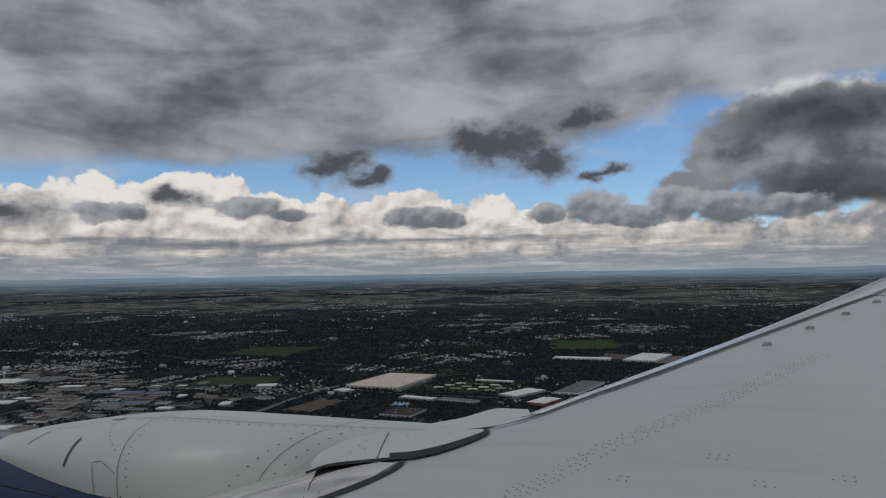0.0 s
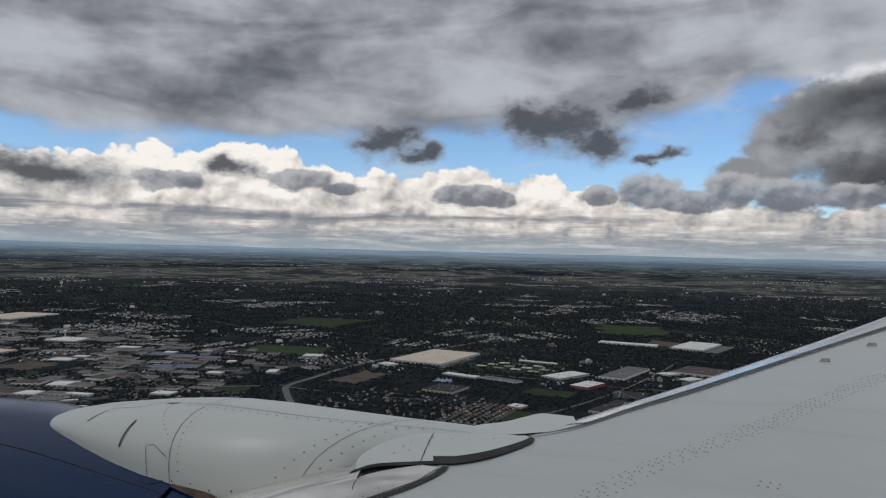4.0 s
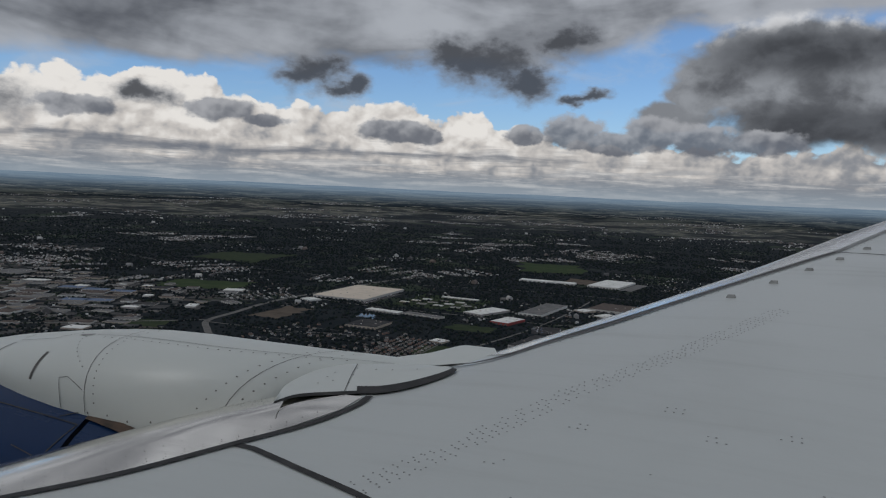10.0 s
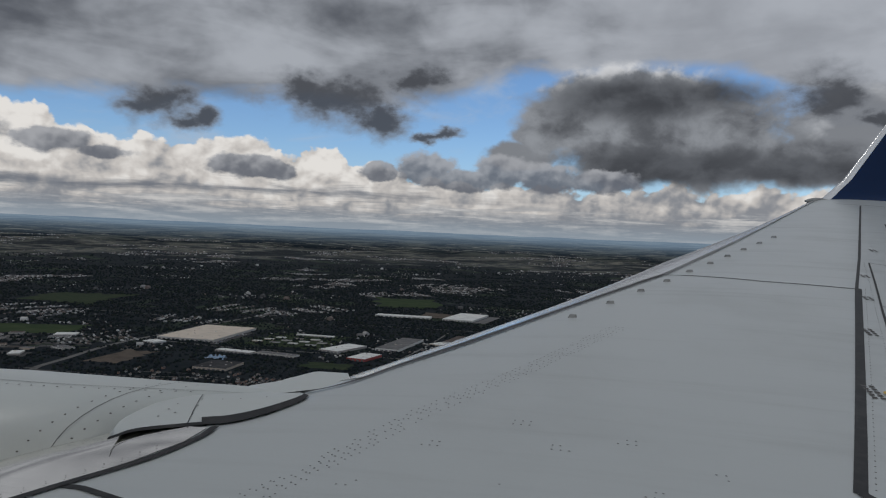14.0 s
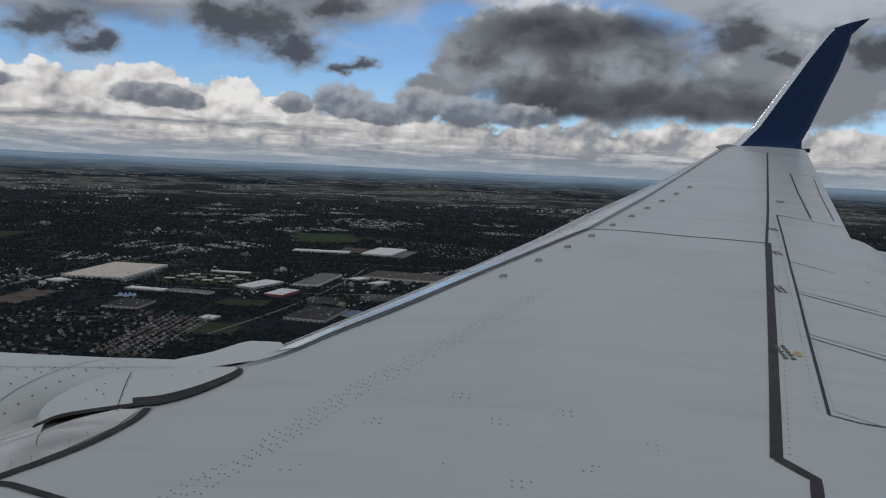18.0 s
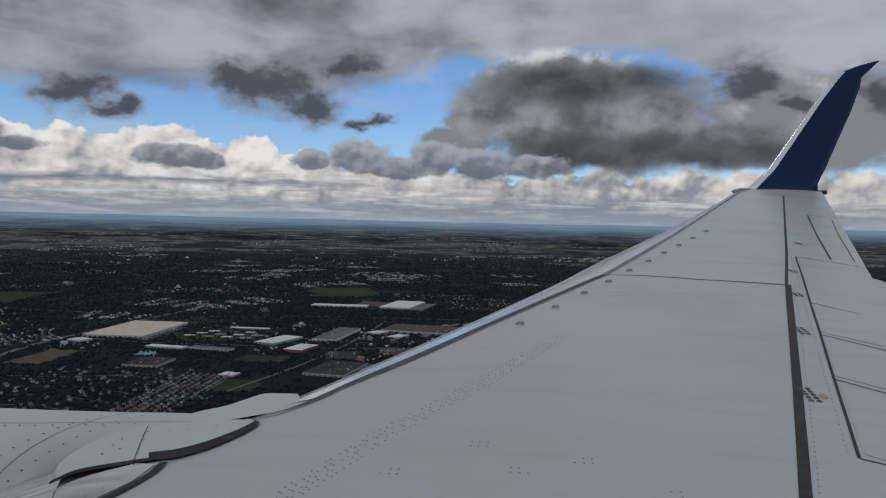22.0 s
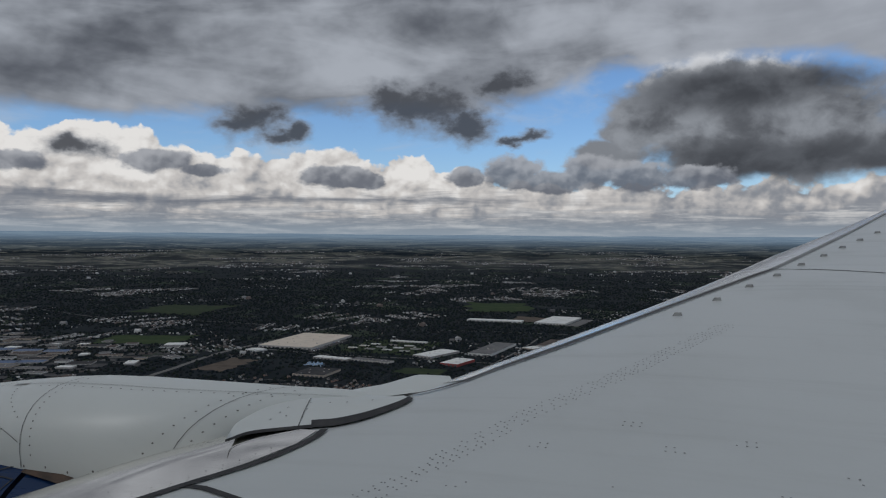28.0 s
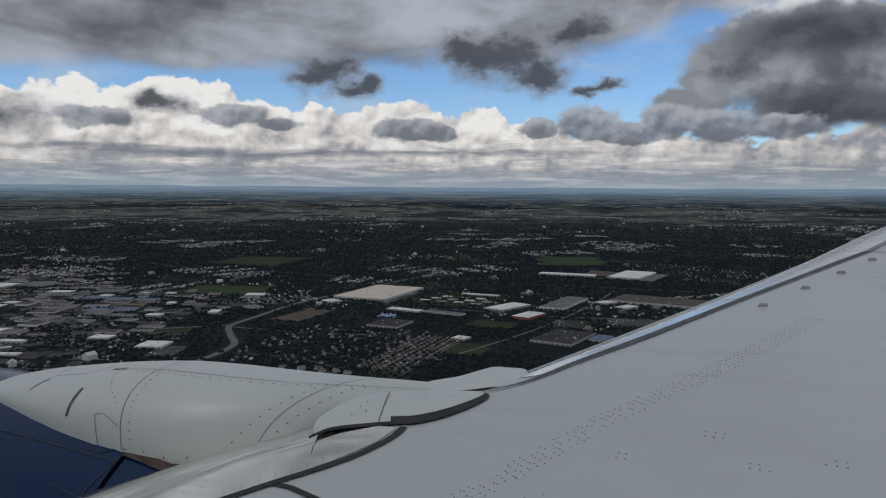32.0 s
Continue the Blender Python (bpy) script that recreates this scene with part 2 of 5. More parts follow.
# grey heads standing before the white heaps
grey = bank([(-27.6, 4.8, 3.6, 1.2), (-25.2, 4.5, 2.6, 0.9), (-13.6, 5.3, 3.2, 1.9), (-7.6, 5.4, 3.2, 1.8), (-10.4, 4.5, 3.6, 1.2), (-4.2, 5.0, 3.6, 1.7), (-17.2, 4.9, 2.2, 0.9),
             (-40.5, 5.6, 3.8, 1.1), (-37.3, 5.0, 2.6, 0.7), (-50.5, 5.2, 3.4, 1.0), (0.0, 4.8, 4.0, 1.2)], head_az, head_el)
grey_edge = total((grey, 1.0), (heads, 0.40), (rag, 0.60), (fine, 0.22))
grey_tone = w.mix(w.step(total((relief, 0.55), (soft, 0.9), (w.m("SUBTRACT", el, 5.0), 0.20), (w.m("SUBTRACT", 0.5, grey_edge), 0.25)), -0.22, 0.36), (0.155, 0.165, 0.19), (0.42, 0.42, 0.43))
sky = w.mix(w.m("MULTIPLY", w.step(grey_edge, 0.0, 0.26), 0.95), sky, grey_tone)
# below the horizon: dim land
sky = w.mix(w.step(el, -0.4, -1.2), sky, (0.05, 0.06, 0.07))
back = w.add("ShaderNodeBackground")
w.put(back.inputs["Color"], sky)
back.inputs["Strength"].default_value = 1.0
w.tree.links.new(back.outputs[0], w.add("ShaderNodeOutputWorld").inputs[0])

sun_data = bpy.data.lights.new("sun", "SUN")
sun_data.energy, sun_data.angle, sun_data.color = 0.55, radians(14.0), (1.0, 0.95, 0.88)
sun = new("sun", sun_data)
turn = radians(SUN_TURN)
sun.matrix_basis = look((0, 0, 0), (-math.sin(turn) * math.cos(radians(SUN_HEIGHT)), -math.cos(turn) * math.cos(radians(SUN_HEIGHT)), -math.sin(radians(SUN_HEIGHT))))


# ---- materials ----
def surface(name, make, rough=0.5, metal=0.0, bump=0.0, bump_scale=40.0, coat=0.0, gleam=None):
    """A principled material; make(n, place, chance) gives its colour and, if it likes, its roughness."""
    mat = bpy.data.materials.new(name)
    mat.use_nodes = True
    n = Nodes(mat.node_tree)
    place = n.add("ShaderNodeTexCoord").outputs["Object"]
    chance = n.add("ShaderNodeObjectInfo").outputs["Random"]
    made = make(n, place, chance)
    colour, roughness = made if isinstance(made, tuple) and not isinstance(made[0], float) else (made, rough)
    p = n.add("ShaderNodeBsdfPrincipled")
    n.put(p.inputs["Base Color"], colour)
    n.put(p.inputs["Roughness"], roughness)
    p.inputs["Metallic"].default_value = metal
    p.inputs["Specular IOR Level"].default_value = gleam if gleam is not None else (0.08 if roughness is rough and rough >= 0.8 else 0.5)
    p.inputs["Coat Weight"].default_value = coat
    p.inputs["Coat Roughness"].default_value = 0.12
    if bump:
        b = n.add("ShaderNodeBump")
        b.inputs["Strength"].default_value, b.inputs["Distance"].default_value = bump, 0.01
        n.put(b.inputs["Height"], n.noise(place, bump_scale, 5.0))
        n.tree.links.new(b.outputs[0], p.inputs["Normal"])
    n.tree.links.new(p.outputs[0], n.add("ShaderNodeOutputMaterial").inputs[0])
    return mat


def worn_paint(base, dirt, amount=0.35, gloss=0.30):
    """Paint with faint streaks along the airflow, blotches and fine grime."""
    def make(n, place, chance):
        x, y, z = n.split(place)
        run = n.noise(n.vec(n.m("MULTIPLY", x, 0.25), n.m("MULTIPLY", y, 3.0), z), 2.2, 6.0, 0.6)
        blot = n.noise(place, 0.9, 5.0, 0.6)
        speck = n.noise(place, 55.0, 3.0, 0.6)
        share = n.m("ADD", n.m("MULTIPLY", n.step(run, 0.48, 0.8), 0.6), n.m("ADD", n.m("MULTIPLY", n.step(blot, 0.45, 0.75), 0.4), n.m("MULTIPLY", n.step(speck, 0.6, 0.8), 0.3)))
        colour = n.mix(n.m("MULTIPLY", share, amount), base, dirt)
        rough = n.m("ADD", gloss, n.m("MULTIPLY", share, 0.22))
        return colour, rough
    return make


def plain(colour, other, scale=8.0, low=0.4, high=0.7):
    def make(n, place, chance):
        return n.mix(n.step(n.noise(place, scale, 5.0, 0.6), low, high), colour, other)
    return make


def by_chance(colours, grain, scale=3.0):
    """One of several colours for each object, with a little dirt."""
    def make(n, place, chance):
        tone = colours[0]
        for i, c in enumerate(colours[1:]):
            tone = n.mix(n.m("GREATER_THAN", chance, (i + 1) / len(colours)), tone, c)
        return n.mix(n.m("MULTIPLY", n.step(n.noise(place, scale, 5.0, 0.65), 0.4, 0.75), 0.45), tone, grain)
    return make


def by_island(colours, grain, scale=2.0):
    """One of several colours for each loose piece of a joined mesh."""
    def make(n, place, chance):
        pick = n.add("ShaderNodeNewGeometry").outputs["Random Per Island"]
        tone = colours[0]
        for i, c in enumerate(colours[1:]):
            tone = n.mix(n.m("GREATER_THAN", pick, (i + 1) / len(colours)), tone, c)
        return n.mix(n.m("MULTIPLY", n.step(n.noise(place, scale, 4.0, 0.65), 0.4, 0.75), 0.35), tone, grain)
    return make


def land(n, place, chance):
    """Woods, pasture and built-up ground as they lie on the plain; ten metres to the unit."""
    x, y, z = n.split(place)
    far = n.m("SQRT", n.m("ADD", n.m("MULTIPLY", x, x), n.m("MULTIPLY", y, y)))
    big = n.noise(place, 0.006, 6.0, 0.6, 0.3)
    mid = n.noise(place, 0.03, 6.0, 0.62, 0.2)
    small = n.noise(place, 0.35, 5.0, 0.65)
    tiny = n.noise(place, 1.6, 4.0, 0.7)
    # wood tones lean to blue: a tint of air haze in the colour
    wood = n.mix(n.step(mid, 0.38, 0.62), (0.0105, 0.0150, 0.0190), (0.0180, 0.0230, 0.0270))
    wood = n.mix(n.step(small, 0.45, 0.75), wood, (0.0125, 0.0180, 0.0195))
    grass = n.mix(n.step(small, 0.4, 0.7), (0.026, 0.039, 0.027), (0.048, 0.056, 0.042))
    red = n.split(n.cells(place, 0.028).outputs["Color"])[0]
    tone = n.mix(n.m("MULTIPLY", n.m("GREATER_THAN", red, 0.80), n.step(big, 0.46, 0.54)), wood, grass)
    built = n.m("MULTIPLY", n.step(n.noise(place, 0.012, 5.0, 0.6), 0.54, 0.62), n.step(tiny, 0.58, 0.68))
    tone = n.mix(n.m("MULTIPLY", built, 0.6), tone, (0.17, 0.165, 0.16))
    # open farm country with small towns, painted sunlit, begins some fifteen kilometres out
    sunlit_farms = n.m("MULTIPLY", n.step(n.m("ADD", far, n.m("MULTIPLY", n.m("SUBTRACT", big, 0.5), 1500.0)), 1500.0, 1850.0), n.step(n.noise(n.vec(x, y, 4.0), 0.0060, 6.0, 0.66, 0.5), 0.42, 0.56))
    # field tones are paled to stand in for sun between the clouds
    field = n.mix(n.step(n.noise(place, 0.03, 5.0, 0.7, 0.4), 0.42, 0.60), (0.046, 0.055, 0.058), (0.215, 0.205, 0.165))
    field = n.mix(n.m("MULTIPLY", n.step(n.noise(place, 0.11, 4.0, 0.75), 0.62, 0.72), 0.8), field, (0.46, 0.45, 0.41))
    return n.mix(n.m("MULTIPLY", sunlit_farms, 0.88), tone, field)


def distance(name, nearest, farthest):
    """Wooded, rolling country many kilometres off, with haze painted on as a blue glow that grows with distance."""
    mat = bpy.data.materials.new(name)
    mat.use_nodes = True
    n = Nodes(mat.node_tree)
    place = n.add("ShaderNodeTexCoord").outputs["Object"]
    x, y, z = n.split(place)
    far = n.m("SQRT", n.m("ADD", n.m("MULTIPLY", x, x), n.m("MULTIPLY", y, y)))
    woods = n.noise(place, 0.0042, 7.0, 0.68, 0.5)
    farms = n.noise(n.vec(x, y, 40.0), 0.013, 6.0, 0.72, 0.4)
    towns = n.noise(n.vec(x, y, 80.0), 0.05, 4.0, 0.75)
    tone = n.mix(n.step(woods, 0.44, 0.60), (0.016, 0.022, 0.028), (0.085, 0.092, 0.082))
    # these farms are paled for the painted sunlight too
    tone = n.mix(n.m("MULTIPLY", n.step(farms, 0.53, 0.66), n.step(far, farthest, nearest)), tone, (0.25, 0.24, 0.20))
    tone = n.mix(n.m("MULTIPLY", n.step(towns, 0.62, 0.70), 0.7), tone, (0.30, 0.30, 0.29))
    p = n.add("ShaderNodeBsdfPrincipled")
    n.put(p.inputs["Base Color"], tone)
    p.inputs["Roughness"].default_value, p.inputs["Specular IOR Level"].default_value = 1.0, 0.0
    # this glow is painted air haze, stronger towards the horizon
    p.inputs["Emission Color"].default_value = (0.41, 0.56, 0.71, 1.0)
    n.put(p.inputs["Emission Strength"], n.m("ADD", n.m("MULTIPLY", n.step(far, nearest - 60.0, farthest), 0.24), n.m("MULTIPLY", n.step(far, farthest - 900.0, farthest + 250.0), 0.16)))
    n.tree.links.new(p.outputs[0], n.add("ShaderNodeOutputMaterial").inputs[0])
    return mat


M = {
    "wing": surface("grey_wing_paint", worn_paint((0.470, 0.495, 0.490), (0.315, 0.325, 0.315), 0.42), bump=0.04, bump_scale=30.0),
    "white": surface("white_cowl_paint", worn_paint((0.545, 0.57, 0.55), (0.37, 0.38, 0.355), 0.30, 0.38)),
    "blue": surface("dark_blue_paint", worn_paint((0.003, 0.020, 0.072), (0.010, 0.030, 0.074), 0.5, 0.20), gleam=0.22),
    "metal": surface("bare_aluminium", worn_paint((0.90, 0.86, 0.80), (0.66, 0.62, 0.57), 0.4, 0.08), metal=1.0),
    "bright": surface("polished_edge", worn_paint((0.84, 0.84, 0.83), (0.50, 0.50, 0.50), 0.7, 0.18), metal=0.80),
    "tab": surface("weathered_tab", plain((0.30, 0.305, 0.295), (0.20, 0.20, 0.195), 30.0), rough=0.6),
    "seal": surface("black_sealant", plain((0.010, 0.010, 0.011), (0.030, 0.029, 0.028), 12.0), rough=0.6),
    "grey_seal": surface("grey_sealant", plain((0.055, 0.054, 0.055), (0.105, 0.10, 0.10), 9.0), rough=0.6),
    "line": surface("panel_gap", plain((0.05, 0.05, 0.052), (0.09, 0.09, 0.09), 20.0), rough=0.7),
    "faint": surface("fastener_grey", plain((0.27, 0.275, 0.275), (0.19, 0.19, 0.19), 6.0), rough=0.5),
    "dirt": surface("dark_fastener", plain((0.10, 0.095, 0.09), (0.06, 0.055, 0.05), 25.0), rough=0.6),
    "rust": surface("heat_stained_metal", plain((0.10, 0.065, 0.045), (0.04, 0.03, 0.025), 10.0), rough=0.5, metal=0.5),
    "yellow": surface("yellow_paint", plain((0.62, 0.42, 0.05), (0.45, 0.28, 0.04), 40.0), rough=0.5),
    "land": surface("wooded_plain", land, rough=0.95),
    "far": distance("painted_haze_land", 2300.0, 4300.0),
    # leaf tones hold the same painted haze tint
    "leaf": surface("spring_woods", by_island([(0.0135, 0.0195, 0.0220), (0.0180, 0.0255, 0.0250), (0.0250, 0.0270, 0.0290), (0.0150, 0.0210, 0.0250), (0.0225, 0.0310, 0.0240)], (0.0120, 0.0165, 0.0200), 1.5), rough=0.95),
    "asphalt": surface("old_asphalt", plain((0.060, 0.060, 0.062), (0.095, 0.093, 0.091), 0.25), rough=0.9),
    "yards": surface("paved_yards", by_island([(0.060, 0.060, 0.062), (0.085, 0.084, 0.084), (0.13, 0.127, 0.122), (0.075, 0.066, 0.060), (0.030, 0.040, 0.028)], (0.07, 0.068, 0.065), 0.6), rough=0.95),
    "road": surface("road_asphalt", plain((0.13, 0.127, 0.122), (0.17, 0.165, 0.158), 0.3), rough=0.9),
    "lawn": surface("mown_grass", plain((0.028, 0.042, 0.022), (0.045, 0.056, 0.030), 0.15), rough=0.95),
    "meadow": surface("bright_meadow", plain((0.032, 0.052, 0.022), (0.052, 0.070, 0.032), 0.08), rough=0.95),
    "soil": surface("bare_soil", plain((0.115, 0.094, 0.076), (0.075, 0.062, 0.052), 0.12), rough=0.95),
    "roof_tan": surface("tan_membrane_roof", plain((0.62, 0.54, 0.45), (0.54, 0.47, 0.39), 0.2), rough=0.8),
    "roof_white": surface("white_membrane_roof", plain((0.72, 0.72, 0.69), (0.58, 0.58, 0.56), 0.25), rough=0.8),
    "roof_grey": surface("grey_gravel_roof", plain((0.135, 0.134, 0.134), (0.19, 0.186, 0.182), 0.3), rough=0.9),
    "roof_dark": surface("dark_roof", plain((0.042, 0.042, 0.045), (0.068, 0.067, 0.067), 0.3), rough=0.9),
    "roof_blue": surface("blue_metal_roof", plain((0.06, 0.10, 0.19), (0.09, 0.13, 0.21), 0.4), rough=0.6),
    "roof_brown": surface("brown_roof", plain((0.115, 0.094, 0.084), (0.082, 0.070, 0.066), 0.4), rough=0.9),
    "wall": surface("pale_wall_panels", by_chance([(0.50, 0.48, 0.45), (0.62, 0.61, 0.58), (0.38, 0.36, 0.34), (0.42, 0.36, 0.30)], (0.25, 0.23, 0.21)), rough=0.85),
    "red": surface("red_wall_panels", plain((0.30, 0.05, 0.045), (0.22, 0.045, 0.04), 0.6), rough=0.7),
    "dock": surface("loading_doors", plain((0.09, 0.09, 0.095), (0.16, 0.16, 0.16), 1.0), rough=0.6),
    "siding": surface("house_siding", by_chance([(0.42, 0.40, 0.37), (0.33, 0.29, 0.26), (0.26, 0.16, 0.13), (0.52, 0.51, 0.49)], (0.24, 0.22, 0.20)), rough=0.85),
    "shingle": surface("house_shingles", by_chance([(0.11, 0.095, 0.09), (0.16, 0.13, 0.115), (0.20, 0.18, 0.17), (0.085, 0.08, 0.08)], (0.07, 0.065, 0.06)), rough=0.95),
    "hamlet": surface("small_roofs_and_walls", by_island([(0.16, 0.155, 0.15), (0.40, 0.39, 0.38), (0.19, 0.155, 0.14), (0.28, 0.275, 0.27), (0.56, 0.55, 0.53), (0.12, 0.118, 0.12)], (0.12, 0.115, 0.11)), rough=0.9),
    "cars": surface("parked_vehicles", by_island([(0.65, 0.65, 0.65), (0.50, 0.50, 0.50), (0.07, 0.07, 0.075), (0.70, 0.70, 0.70), (0.20, 0.05, 0.045), (0.08, 0.12, 0.22)], (0.2, 0.2, 0.2)), rough=0.35),
    "tank": surface("white_tank_paint", plain((0.75, 0.75, 0.73), (0.60, 0.59, 0.56), 1.0), rough=0.5),
    "water": surface("still_water", plain((0.015, 0.020, 0.022), (0.025, 0.030, 0.030), 0.2), rough=0.12),
}


# ---- mesh helpers ----
def mesh_of(name, verts, faces, mat, smooth=False):
    me = bpy.data.meshes.new(name)
    me.from_pydata([tuple(v) for v in verts], [], faces)
    me.materials.append(mat)
    if smooth:
        me.polygons.foreach_set("use_smooth", [True] * len(me.polygons))
    me.update()
    return me


def part(name, verts, faces, mat, parent, label="", smooth=False, kind=""):
    ob = new(name, mesh_of(name, verts, faces, mat, smooth))
    ob.parent = parent
    return tagged(ob, label, kind=kind)


def grid_faces(rows, cols, closed=False):
    faces = []
    for i in range(rows - 1):
        for j in range(cols if closed else cols - 1):
            a, b = i * cols + j, i * cols + (j + 1) % cols
            faces.append((a, b, b + cols, a + cols))
    return faces


def box_data(x0, x1, y0, y1, z0, z1):
    v = [(x, y, z) for z in (z0, z1) for x, y in ((x0, y0), (x1, y0), (x1, y1), (x0, y1))]
    return v, [(0, 3, 2, 1), (4, 5, 6, 7), (0, 1, 5, 4), (1, 2, 6, 5), (2, 3, 7, 6), (3, 0, 4, 7)]


def smooth_line(points, steps=8):
    """A curve through the points (Catmull-Rom)."""
    p = [Vector(q) for q in points]
    p = [2 * p[0] - p[1]] + p + [2 * p[-1] - p[-2]]
    out = []
    for i in range(1, len(p) - 2):
        for k in range(steps):
            t = k / steps
            a, b, c, d = p[i - 1], p[i], p[i + 1], p[i + 2]
            out.append(0.5 * (2 * b + (c - a) * t + (2 * a - 5 * b + 4 * c - d) * t * t + (3 * b - a - 3 * c + d) * t ** 3))
    return out + [p[-2]]


# ---- the wing's outer form, in the aircraft's own axes: x aft, y outboard, z up ----
TD = math.tan(radians(7.0))


def x_le(y):
    """The leading edge: a steep glove inside the engine, a gentler sweep outside it."""
    if y < 5.8:
        return 2.56 + (y - 5.8) * 1.02
    return 2.56 + (y - 5.8) * 0.6477 - (y - 5.8) ** 2 * 0.00913


def x_te(y):
    return 10.41 + (y - 17.0) * 0.309 if y > 6.0 else 7.01 + (6.0 - y) * 0.04


def lift(s):
    """Half thickness of the section, as a share of the chord."""
    return 0.5 * (0.2969 * math.sqrt(s) - 0.126 * s - 0.3516 * s * s + 0.2843 * s ** 3 - 0.1015 * s ** 4)


def z_top(x, y):
    a = x_le(y)
    c = x_te(y) - a
    s = min(max((x - a) / c, 0.0), 1.0)
    cc = min(c, 4.6)
    droop = 0.17 if y < 8.0 else max(0.03, 0.17 - (y - 8.0) * 0.055)
    return y * TD + cc * (lift(s) - 0.028) - droop * max(0.0, 1.0 - s / 0.18) ** 2


def on(x, y, off=0.0):
    """A point on the wing's upper skin."""
    return Vector((x, y, z_top(x, y) + off))


# ---- the aircraft ----
aircraft = new("airliner")
aircraft.matrix_basis = pose(-4.6465, -1.6894, 59.8210, 1.6114, -3.0969, -0.0871)
tagged(aircraft, "grey-winged jet airliner in flight with a blue engine and winglet", "airplane")


def section(y, n=30):
    """The wing's outline at one station: over the top from the trailing edge to the nose, and back below."""
    a, b = x_le(y), x_te(y)
    c = b - a
    cc = min(c, 4.6)
    top = []
    for i in range(n):
        s = (1 - math.cos(math.pi * i / (n - 1))) / 2
        top.append((a + c * s, y, z_top(a + c * s, y)))
    low = []
    for i in range(1, n):
        s = (1 - math.cos(math.pi * i / (n - 1))) / 2
        low.append((a + c * s, y, y * TD - 0.028 * cc - cc * lift(s) * 0.75 - 0.012 * cc * min(1.0, s * 8)))
    return list(reversed(top)) + low


stations = [1.45, 2.2, 3.0, 3.6, 4.1, 4.6, 5.0, 5.4, 5.8, 6.1, 6.5, 7.0, 7.7, 8.5, 9.5, 10.5, 11.5, 12.5, 13.5, 14.5, 15.5, 16.3, 17.0]
verts = [v for y in stations for v in section(y)]
count = len(section(5.0))
wing = part("wing", verts, grid_faces(len(stations), count), M["wing"], aircraft, "light grey painted wing with worn sealant lines", True)


def strip(name, line, width, mat, parent, off=0.003, label="", taper=None):
    """A flat band that follows the wing's skin along a line of (x, y); width in metres, or one for each point."""
    widths = width if isinstance(width, list) else [width] * len(line)
    verts, n = [], len(line)
    for i, q in enumerate(line):
        a, b = Vector(line[max(i - 1, 0)][:2]), Vector(line[min(i + 1, n - 1)][:2])
        d = (b - a).normalized()
        side = Vector((d.y, -d.x)) * widths[i] / 2
        for e in (side, -side):
            x, y = q[0] + e.x, q[1] + e.y
            verts.append(on(x, y, off))
    return part(name, verts, grid_faces(n, 2), mat, parent, label, True)


def dense(points, steps=6):
    return [(q.x, q.y) for q in smooth_line([(x, y, 0) for x, y in points], steps)]


def straight(points, step=0.3):
    out = []
    for (a, b), (c, d) in zip(points, points[1:]):
        k = max(1, int(math.hypot(c - a, d - b) / step))
        out += [(a + (c - a) * i / k, b + (d - b) * i / k) for i in range(k)]
    return out + [points[-1]]


def skin(name, inner, outer, mat, parent, off=0.004, label="", across=6, drop=0.0):
    """A sheet over the wing between two lines of the same number of (x, y); the first line may bend down."""
    verts = []
    for (a, b), (c, d) in zip(inner, outer):
        for k in range(across + 1):
            t = k / across
            x, y = a + (c - a) * t, b + (d - b) * t
            verts.append(on(x, y, off - drop * (1 - t) ** 3))
    return part(name, verts, grid_faces(len(inner), across + 1), mat, parent, label, True)


def ease(u):
    u = min(1.0, max(0.0, u))
    return u * u * (3 - 2 * u)


# slats: bare metal noses along the leading edge
def slat(name, back, mat, label, ahead=0.015, below=0.10):
    """A metal nose that wraps the leading edge from the line at its back to the underside."""
    verts = []
    for x, y in back:
        a = x_le(y)
        for k in range(13):
            t = k / 12
            if t < 0.8:
                px = x + (a - x) * (1 - (1 - t / 0.8) ** 2.2)
                rise = 0.048 * ease((y - 3.9) / 0.95) * ease(t / 0.18) if y < 5.5 else 0.0
                verts.append(on(px, y, 0.005 + rise) + Vector((-ahead * t, 0, 0)))
            else:
                u = (t - 0.8) / 0.2
                verts.append(Vector((a - ahead * (1 - u) + 0.05 * u * u, y, z_top(a, y) - below * u)))
    return part(name, verts, grid_faces(len(back), 13), mat, wing, label, True)


inner_back = straight([(1.75, 3.64), (2.18, 4.03), (2.50, 4.42), (2.69, 4.68), (2.81, 4.91), (2.83, 5.10)], 0.08)
slat("inboard_leading_edge", inner_back, M["metal"], "bare metal leading edge inboard of the engine")
outer_back = [(3.37, 5.98), (3.50, 6.23), (3.87, 6.80), (4.43, 7.74), (5.21, 9.02), (5.445, 9.38), (6.49, 11.60), (8.16, 15.40), (8.90, 17.0)]
for a, b in ((0, 3), (3, 5), (5, 6), (6, 7), (7, 8)):
    line = straight(outer_back[a:b + 1], 0.12)
    line = [(x - 0.004, y + (0.006 if i == 0 else -0.006 if i == len(line) - 1 else 0)) for i, (x, y) in enumerate(line)]
    slat("slat", line, M["bright"], "pale metal slat segment with scuffed seams", -0.025)
# stub of leading edge between engine and slats: a rounded white shelf
def sheet(name, low, high, mat, parent, label, bulge, folds, across=8):
    """A bulged sheet between two lines of points, folded on past the second one."""
    one, two = smooth_line(low, 5), smooth_line(high, 5)
    verts = []
    for p, q in zip(one, two):
        for k in range(across + 1):
            s = k / across
            verts.append(p.lerp(q, s) + Vector((0, 0, bulge * math.sin(math.pi * s))))
        verts += [q + Vector(f) for f in folds]
    return part(name, verts, grid_faces(len(one), across + 1 + len(folds)), mat, parent, label, True)


